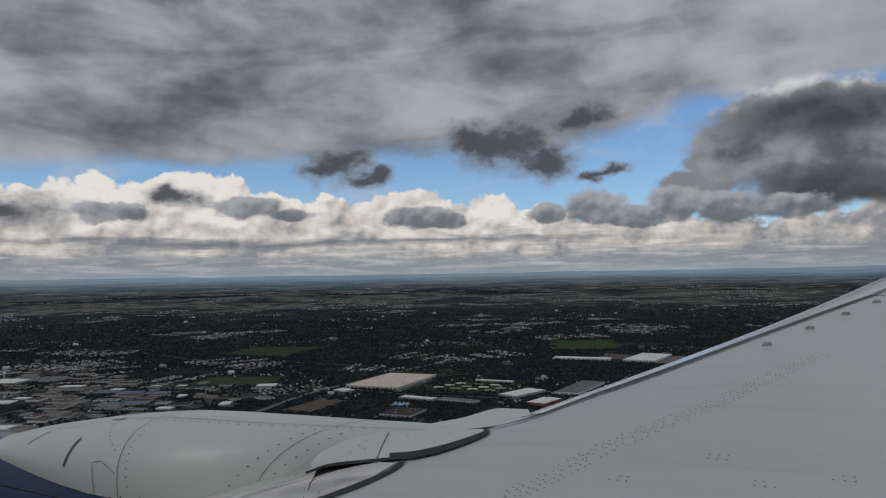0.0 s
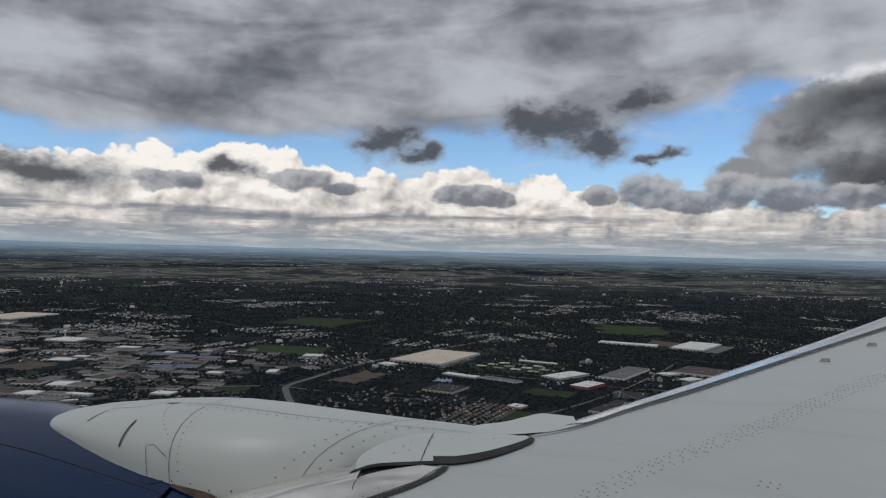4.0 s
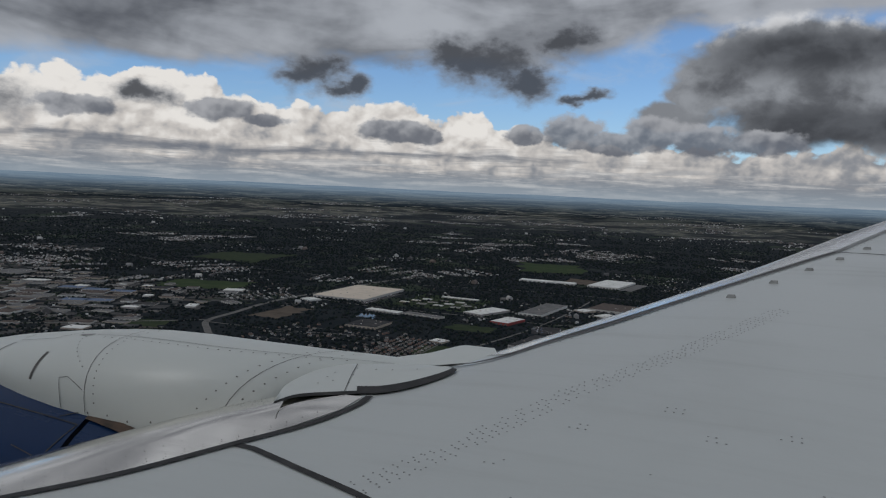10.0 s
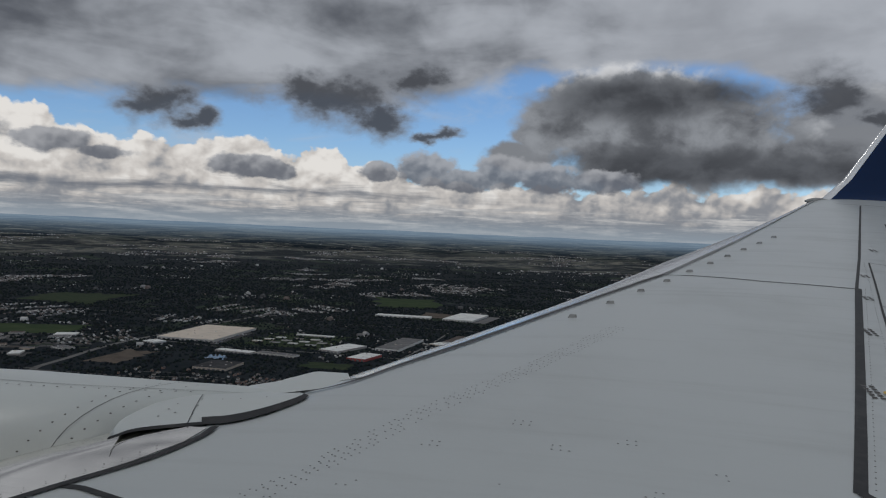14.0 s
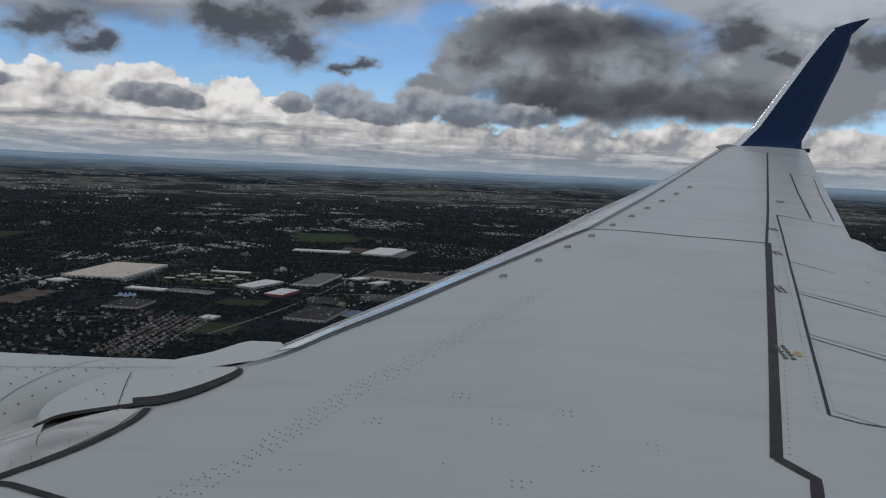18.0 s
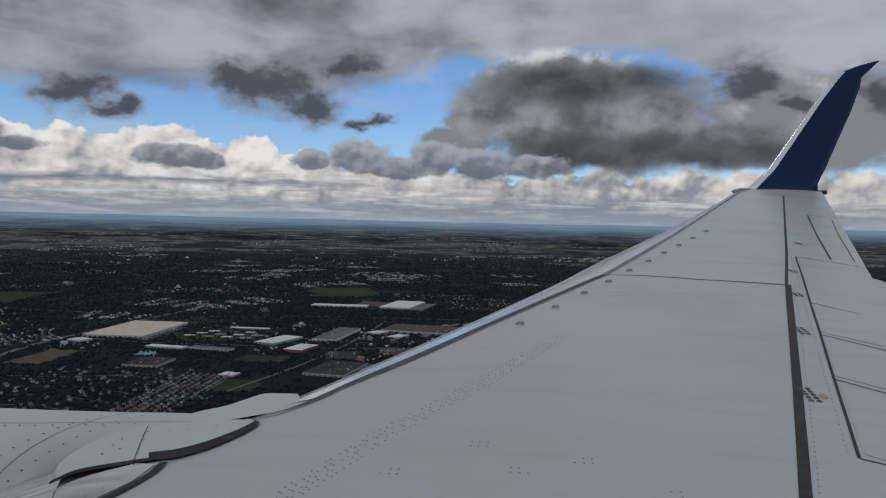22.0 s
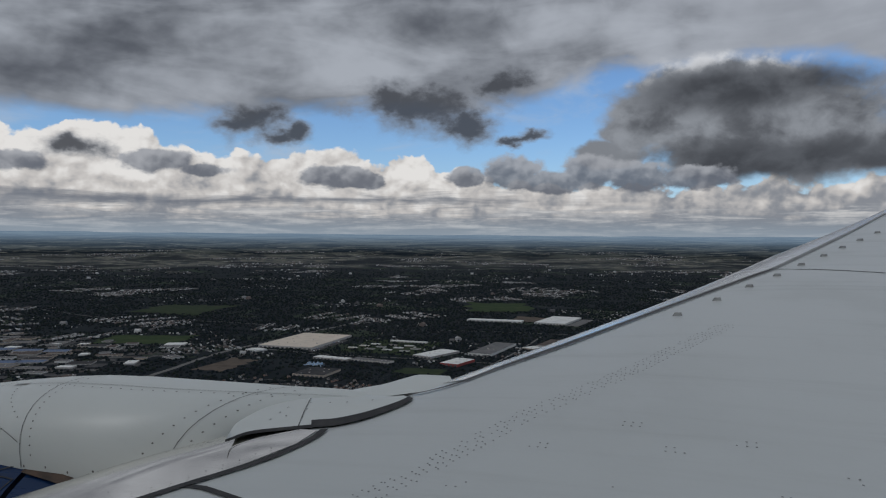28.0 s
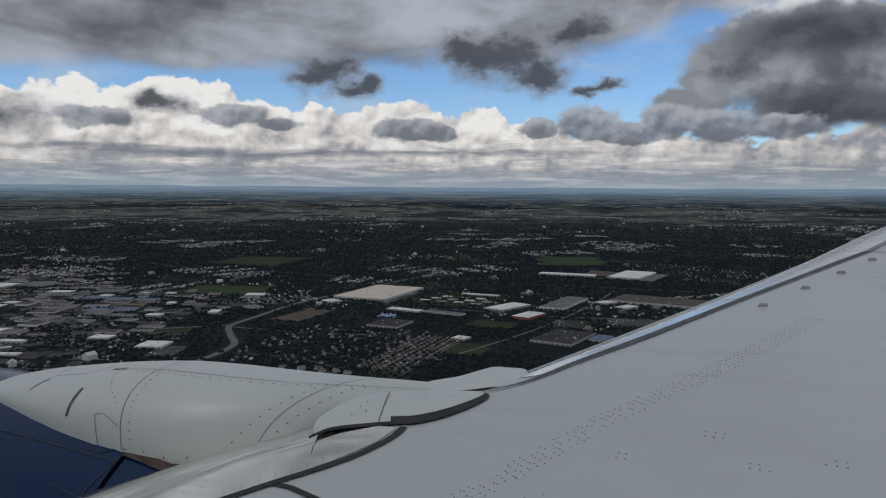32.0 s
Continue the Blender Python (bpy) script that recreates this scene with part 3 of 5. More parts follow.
stub_low = [(2.36, 5.55, 0.74), (2.472, 5.60, 0.745), (2.60, 5.635, 0.747), (2.72, 5.67, 0.748), (2.84, 5.71, 0.752), (2.95, 5.745, 0.755), (3.09, 5.84, 0.757), (3.21, 5.90, 0.768), (3.318, 5.94, 0.783)]
stub_high = [(2.273, 5.66, 0.757), (2.416, 5.72, 0.751), (2.576, 5.78, 0.752), (2.688, 5.88, 0.764), (2.82, 5.98, 0.773), (2.907, 6.07, 0.788), (2.996, 6.15, 0.802), (3.095, 6.17, 0.798), (3.205, 6.18, 0.792)]
stub = sheet("leading_edge_fairing", stub_low, stub_high, M["white"], wing, "white fairing beside the engine strut", 0.006, ((-0.012, 0.02, -0.006), (-0.02, 0.045, -0.03), (-0.02, 0.06, -0.09), (0.0, 0.06, -0.2)))


# sealant lines
strip("sealant_strip", dense([(1.80, 3.66), (2.20, 4.02), (2.515, 4.41), (2.75, 4.70), (2.86, 4.95), (2.87, 5.11)], 6), 0.045, M["seal"], wing, 0.009, "black sealant line behind the metal edge")
strip("sealant_strip", dense([(3.03, 5.71), (3.20, 5.76), (3.36, 5.91), (3.53, 6.20), (3.88, 6.72), (4.435, 7.67), (5.205, 8.93), (5.44, 9.30)], 6),
      [0.036] * 15 + [0.040] * 28, M["grey_seal"], wing, 0.009, "grey sealant line behind the slats")
strip("sealant_strip", dense([(5.45, 9.32), (6.48, 11.52), (8.13, 15.30), (8.87, 16.95)], 8), 0.035, M["faint"], wing, 0.009)
strip("panel_strip", straight([(2.52, 4.42), (2.64, 4.405), (2.96, 4.30), (3.30, 4.20), (3.75, 4.05), (4.3, 3.9)], 0.1), 0.033, M["seal"], wing, 0.006, "worn black strip across the inner wing")
strip("panel_seam", straight([(5.44, 9.30), (6.31, 9.06), (7.10, 9.01)]), 0.022, M["line"], wing)
rear_left = [(9.341, 15.967), (8.22, 12.478), (7.617, 10.601), (7.095, 9.026), (6.586, 7.392), (6.288, 6.44), (6.021, 5.597), (5.83, 5.002)]
strip("spar_strip", straight([(x + 0.012, y) for x, y in rear_left[:4]]), 0.028, M["seal"], wing)
strip("spar_strip", straight([(x + 0.026, y) for x, y in rear_left[3:]]), 0.056, M["seal"], wing, 0.004, "black sealant along the rear spar")
strip("spar_strip", straight([(5.861, 5.01), (5.971, 4.862), (5.918, 4.70), (5.86, 4.62), (5.84, 4.40), (5.84, 3.6)], 0.05), 0.052, M["seal"], wing, 0.005)
flap_nose = [(7.65, 10.37), (7.36, 9.32), (7.056, 8.25), (6.833, 7.45), (6.653, 6.82), (6.416, 5.97), (6.284, 5.51)]
strip("flap_gap", straight(flap_nose), 0.018, M["seal"], wing)
strip("flap_gap", straight([(6.284, 5.506), (6.42, 5.45), (6.54, 5.435), (6.98, 5.40)]), 0.012, M["line"], wing)
for a, b in (((7.105, 8.42), (7.60, 8.00)), ((6.849, 7.52), (7.42, 7.11)), ((6.59, 6.60), (7.18, 6.20)), ((7.652, 10.364), (8.254, 10.043))):
    strip("flap_seam", straight([a, b]), 0.012, M["line"], wing)
strip("aileron_gap", straight([(8.93, 13.6), (8.44, 11.91), (8.01, 10.33)]), 0.02, M["seal"], wing)
strip("aileron_gap", straight([(8.93, 13.6), (9.40, 13.42)]), 0.016, M["line"], wing)
strip("tab_gap", straight([(9.17, 13.3), (8.756, 12.02), (8.26, 10.33)]), 0.012, M["line"], wing)
strip("tip_seam", straight([(9.02, 16.2), (9.36, 16.05), (10.0, 15.9)]), 0.02, M["line"], wing)

# spoiler panels: each lies a little proud of the skin
for (a, b), (c, d), k in (((7.10, 8.36), (6.86, 7.58), 0.46), ((6.84, 7.46), (6.60, 6.66), 0.50), ((6.58, 6.54), (6.31, 5.56), 0.55)):
    front = straight([(a + 0.02, b), (c + 0.02, d)], 0.2)
    skin("spoiler", front, [(x + k, y - k * 0.72 * 0.9) for x, y in front], M["wing"], wing, 0.0028, "", 4)

# aft flap, drooped behind the trailing edge
flap_v = []
for i in range(15):
    y = 5.3 + i * 0.31
    x = x_te(y) - 0.10
    z = z_top(x, y)
    for k in range(7):
        t = k / 6
        flap_v.append((x + 0.46 * t, y, z - 0.02 - 0.20 * t * t))
    for k in range(7):
        t = 1 - k / 6
        flap_v.append((x + 0.46 * t, y, z - 0.05 - 0.20 * t * t - 0.03 * (1 - t)))
part("flap", flap_v, grid_faces(15, 14, True), M["wing"], aircraft, "grey trailing-edge flap, slightly lowered", True)
for y0 in (7.0, 9.7):
    fv = []
    for i in range(13):
        t = i / 12
        r = 0.13 * max(math.sin(math.pi * min(1, t * 0.96 + 0.03)), 0.0) ** 0.6
        for k in range(12):
            a = 2 * math.pi * k / 12
            fv.append((x_te(y0) - 0.9 + 1.75 * t, y0 + r * math.cos(a), z_top(x_te(y0) - 0.4, y0) - 0.30 - 0.10 * t + r * 1.4 * math.sin(a)))
    part("flap_fairing", fv, grid_faces(13, 12, True), M["white"], aircraft, "white canoe-shaped flap track fairing", True)

# vortex generators: small blunt tabs in a row
for x, y in ((4.594, 7.508), (4.889, 7.999), (5.166, 8.492), (5.431, 8.951), (5.694, 9.451), (5.960, 9.919), (6.209, 10.384), (6.464, 10.852), (6.74, 11.36), (7.02, 11.88)):
    c = on(x, y)
    v = []
    for dx, dy in ((-0.055, -0.012), (0.055, -0.012), (0.055, 0.012), (-0.055, 0.012)):
        v.append((c.x + dx * 0.66, c.y + dy * 1.4, c.z - 0.004))
    for dx, dy in ((-0.030, -0.008), (0.050, -0.008), (0.050, 0.008), (-0.030, 0.008)):
        v.append((c.x + dx * 0.62, c.y + dy, c.z + 0.022))
    part("vortex_tab", v, [(0, 3, 2, 1), (4, 5, 6, 7), (0, 1, 5, 4), (1, 2, 6, 5), (2, 3, 7, 6), (3, 0, 4, 7)], M["tab"], wing)


def dots(name, places, radius, mat, parent, label="", off=0.0035, stretch=1.0):
    """Fastener heads, joined: low caps on the skin."""
    verts, faces = [], []
    for x, y in places:
        b = len(verts)
        c = on(x, y, off)
        for k in range(6):
            a = k * math.pi / 3
            px, py = x + radius * stretch * math.cos(a), y + radius * math.sin(a)
            verts.append(on(px, py, off - 0.002))
        verts.append(c)
        faces += [(b + k, b + (k + 1) % 6, b + 6) for k in range(6)]
    return part(name, verts, faces, mat, parent, label, kind="stuff")


rnd = random.Random(4)
row = straight([(3.30, 4.25), (3.379, 4.39), (3.544, 4.677), (3.886, 5.383), (4.238, 5.95), (4.941, 7.216)], 0.045)
heads = []
for x, y in row:
    for k in (-0.05, -0.025, 0.0, 0.025, 0.05):
        if rnd.random() < 0.85:
            heads.append((x + k + rnd.uniform(-0.006, 0.006), y - k * 0.5 + rnd.uniform(-0.01, 0.01)))
dots("rivet_line", heads, 0.0052, M["faint"], wing, "rows of flush rivets, slightly soiled")
clusters = []
for x, y in ((4.02, 5.05), (4.42, 5.36), (4.62, 5.12), (4.93, 5.25), (4.35, 4.75), (4.72, 4.62), (5.02, 4.78), (3.75, 4.62), (5.3, 5.0), (3.95, 4.35), (5.05, 4.45)):
    clusters += [(x + dx + rnd.uniform(-0.006, 0.006), y + dy) for dx in (-0.04, 0, 0.04) for dy in (-0.02, 0.025) if rnd.random() < 0.7]
dots("rivet_cluster", clusters, 0.0058, M["faint"], wing)
edge_heads = []
for x, y in inner_back:
    edge_heads += [(x - 0.06, y + 0.01), (x - 0.035, y - 0.03), (x - 0.2, y + 0.02)] if y < 4.9 else []
dots("edge_rivet_line", edge_heads, 0.0032, M["dirt"], wing, "", 0.014)
rear_heads = []
for (a, b), (c, d) in zip(rear_left[3:], rear_left[4:]):
    k = int(math.hypot(c - a, d - b) / 0.06)
    rear_heads += [(a + (c - a) * i / k + 0.085, b + (d - b) * i / k) for i in range(k)]
for (a, b), (c, d) in zip(flap_nose, flap_nose[1:]):
    k = int(math.hypot(c - a, d - b) / 0.06)
    rear_heads += [(a + (c - a) * i / k - 0.05, b + (d - b) * i / k) for i in range(k)]
dots("spar_rivet_line", rear_heads, 0.0045, M["dirt"], wing, "close rows of dark rivets by the rear spar")
front_heads = []
for (a, b), (c, d) in zip(outer_back[1:], outer_back[2:]):
    k = int(math.hypot(c - a, d - b) / 0.09)
    front_heads += [(a + (c - a) * i / k + 0.07, b + (d - b) * i / k - 0.05) for i in range(k)]
dots("skin_rivet_line", front_heads, 0.007, M["faint"], wing)

# lifting point and stencilled marks behind the spar
ring = [on(6.413 + 0.024 * math.cos(k * math.pi / 8) * r, 6.295 + 0.036 * math.sin(k * math.pi / 8) * r, 0.008) for r in (0.5, 1.0) for k in range(16)]
part("hoist_ring", ring, grid_faces(2, 16, True), M["yellow"], wing, "yellow ring round a lifting point")
for x, y, n in ((6.338, 6.316, 5), (6.742, 7.586, 4), (7.084, 8.676, 3), (7.368, 9.631, 3), (7.963, 11.19, 3)):
    v, f = [], []
    for k in range(n):
        for j in (-1, 1):
            b = len(v)
            for dx, dy in ((0, 0), (0.028, 0), (0.028, 0.028), (0, 0.028)):
                v.append(on(x + j * 0.022 + dx - 0.014, y + (k - n / 2) * 0.045 + dy, 0.004))
            f.append((b, b + 1, b + 2, b + 3))
    part("stencil_marks", v, f, M["dirt"], wing, "small dark stencilled lines, unreadable")

# winglet: a swept blade curving up from the tip
wl = [((8.87, 17.0, 2.02), (10.41, 17.0, 2.00)), ((8.98, 17.12, 2.10), (10.40, 17.14, 2.03)), ((9.22, 17.22, 2.29), (10.44, 17.28, 2.20)), ((9.46, 17.27, 2.50), (10.62, 17.36, 2.50)), ((10.01, 17.42, 3.21), (10.92, 17.52, 3.06)),
      ((10.58, 17.60, 3.94), (11.24, 17.66, 3.66)), ((11.00, 17.74, 4.40), (11.47, 17.80, 4.16)), ((11.13, 17.79, 4.49), (11.52, 17.84, 4.36)), ((11.45, 17.86, 4.60), (11.72, 17.89, 4.53)), ((11.84, 17.93, 4.69), (11.92, 17.94, 4.70))]


def blade(rows, share0, share1, name, mat, label, thick=0.09, off=0.0):
    verts = []
    for a, b in rows:
        a, b = Vector(a), Vector(b)
        chord = b - a
        normal = Vector((0.0, -0.95, 0.30))
        k = min(chord.length, 1.5) * thick
        loop = []
        for i in range(9):
            s = share0 + (share1 - share0) * i / 8
            loop.append(a + chord * s + normal * (k * math.sin(math.pi * max(0.0, min(1, s)) ** 0.6) + off))
        for i in range(9):
            s = share1 - (share1 - share0) * i / 8
            loop.append(a + chord * s - normal * (k * 0.5 * math.sin(math.pi * max(0.0, min(1, s)) ** 0.6) + off))
        verts += loop
    return part(name, verts, grid_faces(len(rows), 18, True), mat, aircraft, label, True)


blade(wl, 0.0, 1.0, "winglet", M["blue"], "dark blue upturned winglet with a pale leading edge", 0.045)
blade(wl[:8], -0.006, 0.13, "winglet_edge", M["bright"], "bare metal winglet edge", 0.045, 0.004)
lamp_v, lamp_f = box_data(10.36, 10.50, 16.98, 17.06, 1.98, 2.06)
part("tip_light", lamp_v, lamp_f, M["seal"], aircraft, "small dark tip light housing")

# engine: blue cowl under a white strut fairing
CY, CZ = 4.83, -0.20


def cowl_r(x):
    pts = [(-2.6, 0.93), (-2.45, 1.0), (-1.8, 1.075), (-0.5, 1.09), (0.5, 1.05), (1.5, 1.0), (2.4, 0.92), (3.2, 0.78)]
    for (a, r), (b, s) in zip(pts, pts[1:]):
        if x <= b:
            t = (x - a) / (b - a)
            return r + (s - r) * t
    return pts[-1][1]


def cowl(name, x0, x1, mat, label, parent, n=28, grow=0.0):
    v = []
    for i in range(n):
        x = x0 + (x1 - x0) * i / (n - 1)
        r = cowl_r(x) + grow
        v += [(x, CY + r * math.sin(k * math.pi / 32), CZ + r * math.cos(k * math.pi / 32)) for k in range(64)]
    return part(name, v, grid_faces(n, 64, True), mat, parent, label, True)


engine = new("engine")
engine.parent = aircraft
engine.matrix_basis = Matrix.Translation((-0.7133, -0.2625, -0.2815)) @ Matrix.Scale(1.15, 4)
tagged(engine, "jet engine in a dark blue cowl")
cowl("fan_cowl", -2.45, 1.60, M["blue"], "glossy dark blue cowl", engine)
cowl("reverser_sleeve", 1.62, 3.2, M["blue"], "", engine, 16, -0.012)
lip = []
for i in range(9):
    a = math.pi * i / 8
    r, x = 0.965 + 0.045 * math.cos(a), -2.45 - 0.14 * math.sin(a)
    lip += [(x, CY + r * math.sin(k * math.pi / 32), CZ + r * math.cos(k * math.pi / 32)) for k in range(64)]
part("inlet_lip", lip, grid_faces(9, 64, True), M["bright"], engine, "polished inlet lip", True)


def on_cowl(x, turn, off=0.003):
    r = cowl_r(x) + off
    return Vector((x, CY - r * math.sin(turn), CZ + r * math.cos(turn)))


def cowl_line(name, points, width, mat):
    """A narrow band on the cowl along points of (x, angle inboard from the top)."""
    v = []
    for i, (x, a) in enumerate(points):
        px, pa = points[max(i - 1, 0)]
        qx, qa = points[min(i + 1, len(points) - 1)]
        d = Vector((qx - px, (qa - pa) * 1.0))
        d.normalize()
        v += [on_cowl(x + d.y * width / 2, a - d.x * width / 2), on_cowl(x - d.y * width / 2, a + d.x * width / 2)]
    return part(name, v, grid_faces(len(points), 2), mat, engine)


def bow(y, z):
    return math.atan2(CY - y, z - CZ)


cowl_line("cowl_seam", straight([(-1.6, 0.40), (0.392, bow(4.376, 0.751)), (1.046, bow(4.355, 0.705)), (1.589, bow(4.337, 0.661))], 0.15), 0.007, M["seal"])
cowl_line("cowl_seam", straight([(1.589, bow(4.337, 0.661)), (1.535, bow(4.175, 0.552)), (1.50, 1.6)], 0.1), 0.008, M["seal"])
cowl_line("cowl_seam", straight([(1.44, bow(4.354, 0.683)), (1.56, bow(4.42, 0.70))], 0.05), 0.007, M["seal"])
cowl_line("cowl_seam", straight([(1.30, bow(4.19, 0.56)), (2.2, bow(4.08, 0.44))], 0.1), 0.005, M["seal"])
cowl_line("heat_gap", straight([(1.60, bow(4.40, 0.70)), (1.80, bow(4.385, 0.67)), (2.05, bow(4.36, 0.64)), (2.5, bow(4.30, 0.56))], 0.06), 0.055, M["rust"])


# strut fairing: white, pointed in front, swelling aft over the cowl
FAIR = [(0.02, 0.15, 0.865, 0.0), (0.18, 0.22, 0.91, 0.0), (0.45, 0.29, 0.955, 0.0), (0.75, 0.35, 0.988, 0.0), (1.05, 0.40, 1.018, 0.0), (1.36, 0.43, 1.04, 0.0), (1.6, 0.435, 1.05, 0.0), (1.9, 0.43, 1.045, 0.01),
        (2.16, 0.39, 1.03, 0.04), (2.4, 0.33, 1.01, 0.10), (2.65, 0.25, 0.975, 0.22), (2.85, 0.20, 0.945, 0.33), (3.05, 0.16, 0.915, 0.42), (3.3, 0.12, 0.87, 0.50)]


def fair(x):
    """Half width, crest height and outward drift of the strut fairing."""
    for p, q in zip(FAIR, FAIR[1:]):
        if x <= q[0]:
            k = (x - p[0]) / (q[0] - p[0])
            return [u + (v - u) * k for u, v in zip(p[1:], q[1:])]
    return FAIR[-1][1:]


def on_fair(x, turn, off=0.0):
    """A point of the fairing: turn 0 is the crest, 1 the inboard foot."""
    half, top, drift = fair(x)
    foot = min(CZ + math.sqrt(max(cowl_r(x) ** 2 - half * half, 0.04)) - 0.02, top - 0.12)
    a = turn * math.pi / 2
    y = CY + drift - (half + off) * math.copysign(abs(math.sin(a)) ** 0.85, turn)
    z = foot + (top - foot + off) * max(math.cos(a), 0.0) ** 0.75
    return Vector((x, y, z))


xs = [0.02 + 0.001] + [0.02 + 3.26 * (i / 40) ** 1.3 for i in range(1, 41)]
fv = [(-0.06, 4.72, 0.85)] * 33 + [tuple(on_fair(x, -1 + j / 16)) for x in xs for j in range(33)]
fairing = part("strut_fairing", fv, grid_faces(len(xs) + 1, 33), M["white"], engine, "white strut fairing with curved panel seams", True)


def fair_line(name, points, width, mat, off=0.003):
    v = []
    n = len(points)
    for i, (x, a) in enumerate(points):
        p, q = points[max(i - 1, 0)], points[min(i + 1, n - 1)]
        d = Vector((q[0] - p[0], (q[1] - p[1]) * 0.7))
        d.normalize()
        v += [on_fair(x + d.y * width / 2, a - d.x * width / 1.4, off), on_fair(x - d.y * width / 2, a + d.x * width / 1.4, off)]
    return part(name, v, grid_faces(n, 2), mat, fairing)


fair_line("panel_seam", [(1.36 + 0.22 * (j / 14) ** 1.6 + 0.20 * (1 - j / 14), -0.45 + 1.43 * j / 14) for j in range(15)], 0.0035, M["line"])
fair_line("panel_seam", [(2.22 - 0.30 * (j / 14) + 0.38 * (j / 14) ** 1.6 + 0.70 * (1 - j / 14), -0.4 + 1.38 * j / 14) for j in range(15)], 0.0032, M["line"])
fair_line("panel_seam", straight([(1.30, 0.10), (1.9, 0.13), (2.7, 0.20), (3.0, 0.22)], 0.1), 0.004, M["faint"])
fair_line("drain_slot", straight([(1.12, 0.82), (1.13, 0.64), (1.14, 0.46)], 0.03), 0.020, M["dirt"])
fair_line("drain_slot", straight([(0.66, 0.58), (0.69, 0.44), (0.73, 0.30)], 0.03), 0.010, M["dirt"])
fair_line("access_door", straight([(1.40, 0.98), (1.36, 0.74), (1.42, 0.72), (1.55, 0.82)], 0.03), 0.0035, M["line"])
fair_line("access_door", straight([(0.72, 0.04), (0.74, 0.24), (1.02, 0.20), (1.12, 0.03)], 0.03), 0.004, M["line"])
fair_line("vent", straight([(1.16, 0.10), (1.26, 0.09)], 0.03), 0.030, M["faint"])


def fair_dots(points, radius, mat):
    v, f = [], []
    for x, a in points:
        b = len(v)
        v += [on_fair(x + radius * math.cos(k * math.pi / 3), a + 1.4 * radius * math.sin(k * math.pi / 3), 0.003) for k in range(6)]
        f.append(tuple(range(b, b + 6)))
    part("rivet_line", v, f, mat, fairing, kind="stuff")


fair_dots([(1.42 + 0.22 * (j / 14) ** 1.6 + 0.20 * (1 - j / 14), -0.05 + 0.95 * j / 14) for j in range(15)] + [(1.24 + 0.25 * (j / 9) ** 1.6, 0.1 + 0.5 * j / 9) for j in range(10)]
          + [(2.36 - 0.02 * (j / 12) + 0.42 * (1 - j / 12), 0.05 + 0.88 * j / 12) for j in range(13)] + [(2.20 - 0.02 * (j / 12) + 0.42 * (1 - j / 12), 0.05 + 0.88 * j / 12) for j in range(13)]
          + [(1.4 + 0.06 * j, 0.16 + 0.0035 * j) for j in range(24)] + [(1.6 + 0.13 * j, 0.97 - 0.01 * (j % 2)) for j in range(7)], 0.0050, M["dirt"])

# overwing fairing: a low blister with a black lip
foot = [(2.488, 4.78, 0.735), (2.472, 4.85, 0.724), (2.522, 4.95, 0.730), (2.685, 5.08, 0.724), (2.80, 5.14, 0.724), (2.913, 5.165, 0.731), (3.04, 5.272, 0.746), (3.142, 5.45, 0.764), (3.17, 5.589, 0.776), (3.11, 5.66, 0.772)]
crest = [(2.424, 4.92, 0.744), (2.397, 5.02, 0.768), (2.428, 5.25, 0.794), (2.509, 5.42, 0.795), (2.60, 5.49, 0.791), (2.70, 5.535, 0.789), (2.80, 5.575, 0.788), (2.91, 5.615, 0.785), (3.02, 5.65, 0.777), (3.08, 5.665, 0.772)]
blister = sheet("overwing_fairing", foot, crest, M["white"], wing, "white blister fairing with a black rim", 0.010, ((-0.02, 0.05, -0.01), (-0.05, 0.12, -0.07), (-0.05, 0.14, -0.2)))
foot_line, crest_line = smooth_line(foot, 5), smooth_line(crest, 5)


def lip(name, first, last, share, off, label=""):
    v = []
    for p, q in list(zip(foot_line, crest_line))[first:last]:
        v += [p + (p - q).normalized() * 0.012 + Vector((0, 0, off)), p.lerp(q, share) + Vector((0, 0, off + 0.006))]
    return part(name, v, grid_faces(len(v) // 2, 2), M["seal"], blister, label)


lip("rim", 19, 46, 0.17, 0.006, "thick black rubber rim")
lip("gap", 0, 20, 0.035, 0.004)
seam_v = []
for k in range(12):
    p = foot_line[16].lerp(crest_line[19], k / 11) + Vector((0, 0, 0.010 * math.sin(math.pi * k / 11) + 0.004))
    seam_v += [p, p + Vector((0.0045, 0, 0))]
part("panel_seam", seam_v, grid_faces(12, 2), M["line"], blister)
spots_v, spots_f = [], []
for i, s in ((12, 0.35), (13, 0.55), (14, 0.4), (14, 0.7), (17, 0.3), (18, 0.55), (19, 0.8), (24, 0.75), (28, 0.7), (33, 0.6)):
    b = len(spots_v)
    c = foot_line[i].lerp(crest_line[i], s) + Vector((0, 0, 0.010 * math.sin(math.pi * s) + 0.003))
    spots_v += [c + Vector((0.005 * math.cos(k * 1.047), 0.007 * math.sin(k * 1.047), 0)) for k in range(6)]
    spots_f.append(tuple(range(b, b + 6)))
part("rivet_cluster", spots_v, spots_f, M["dirt"], blister, kind="stuff")


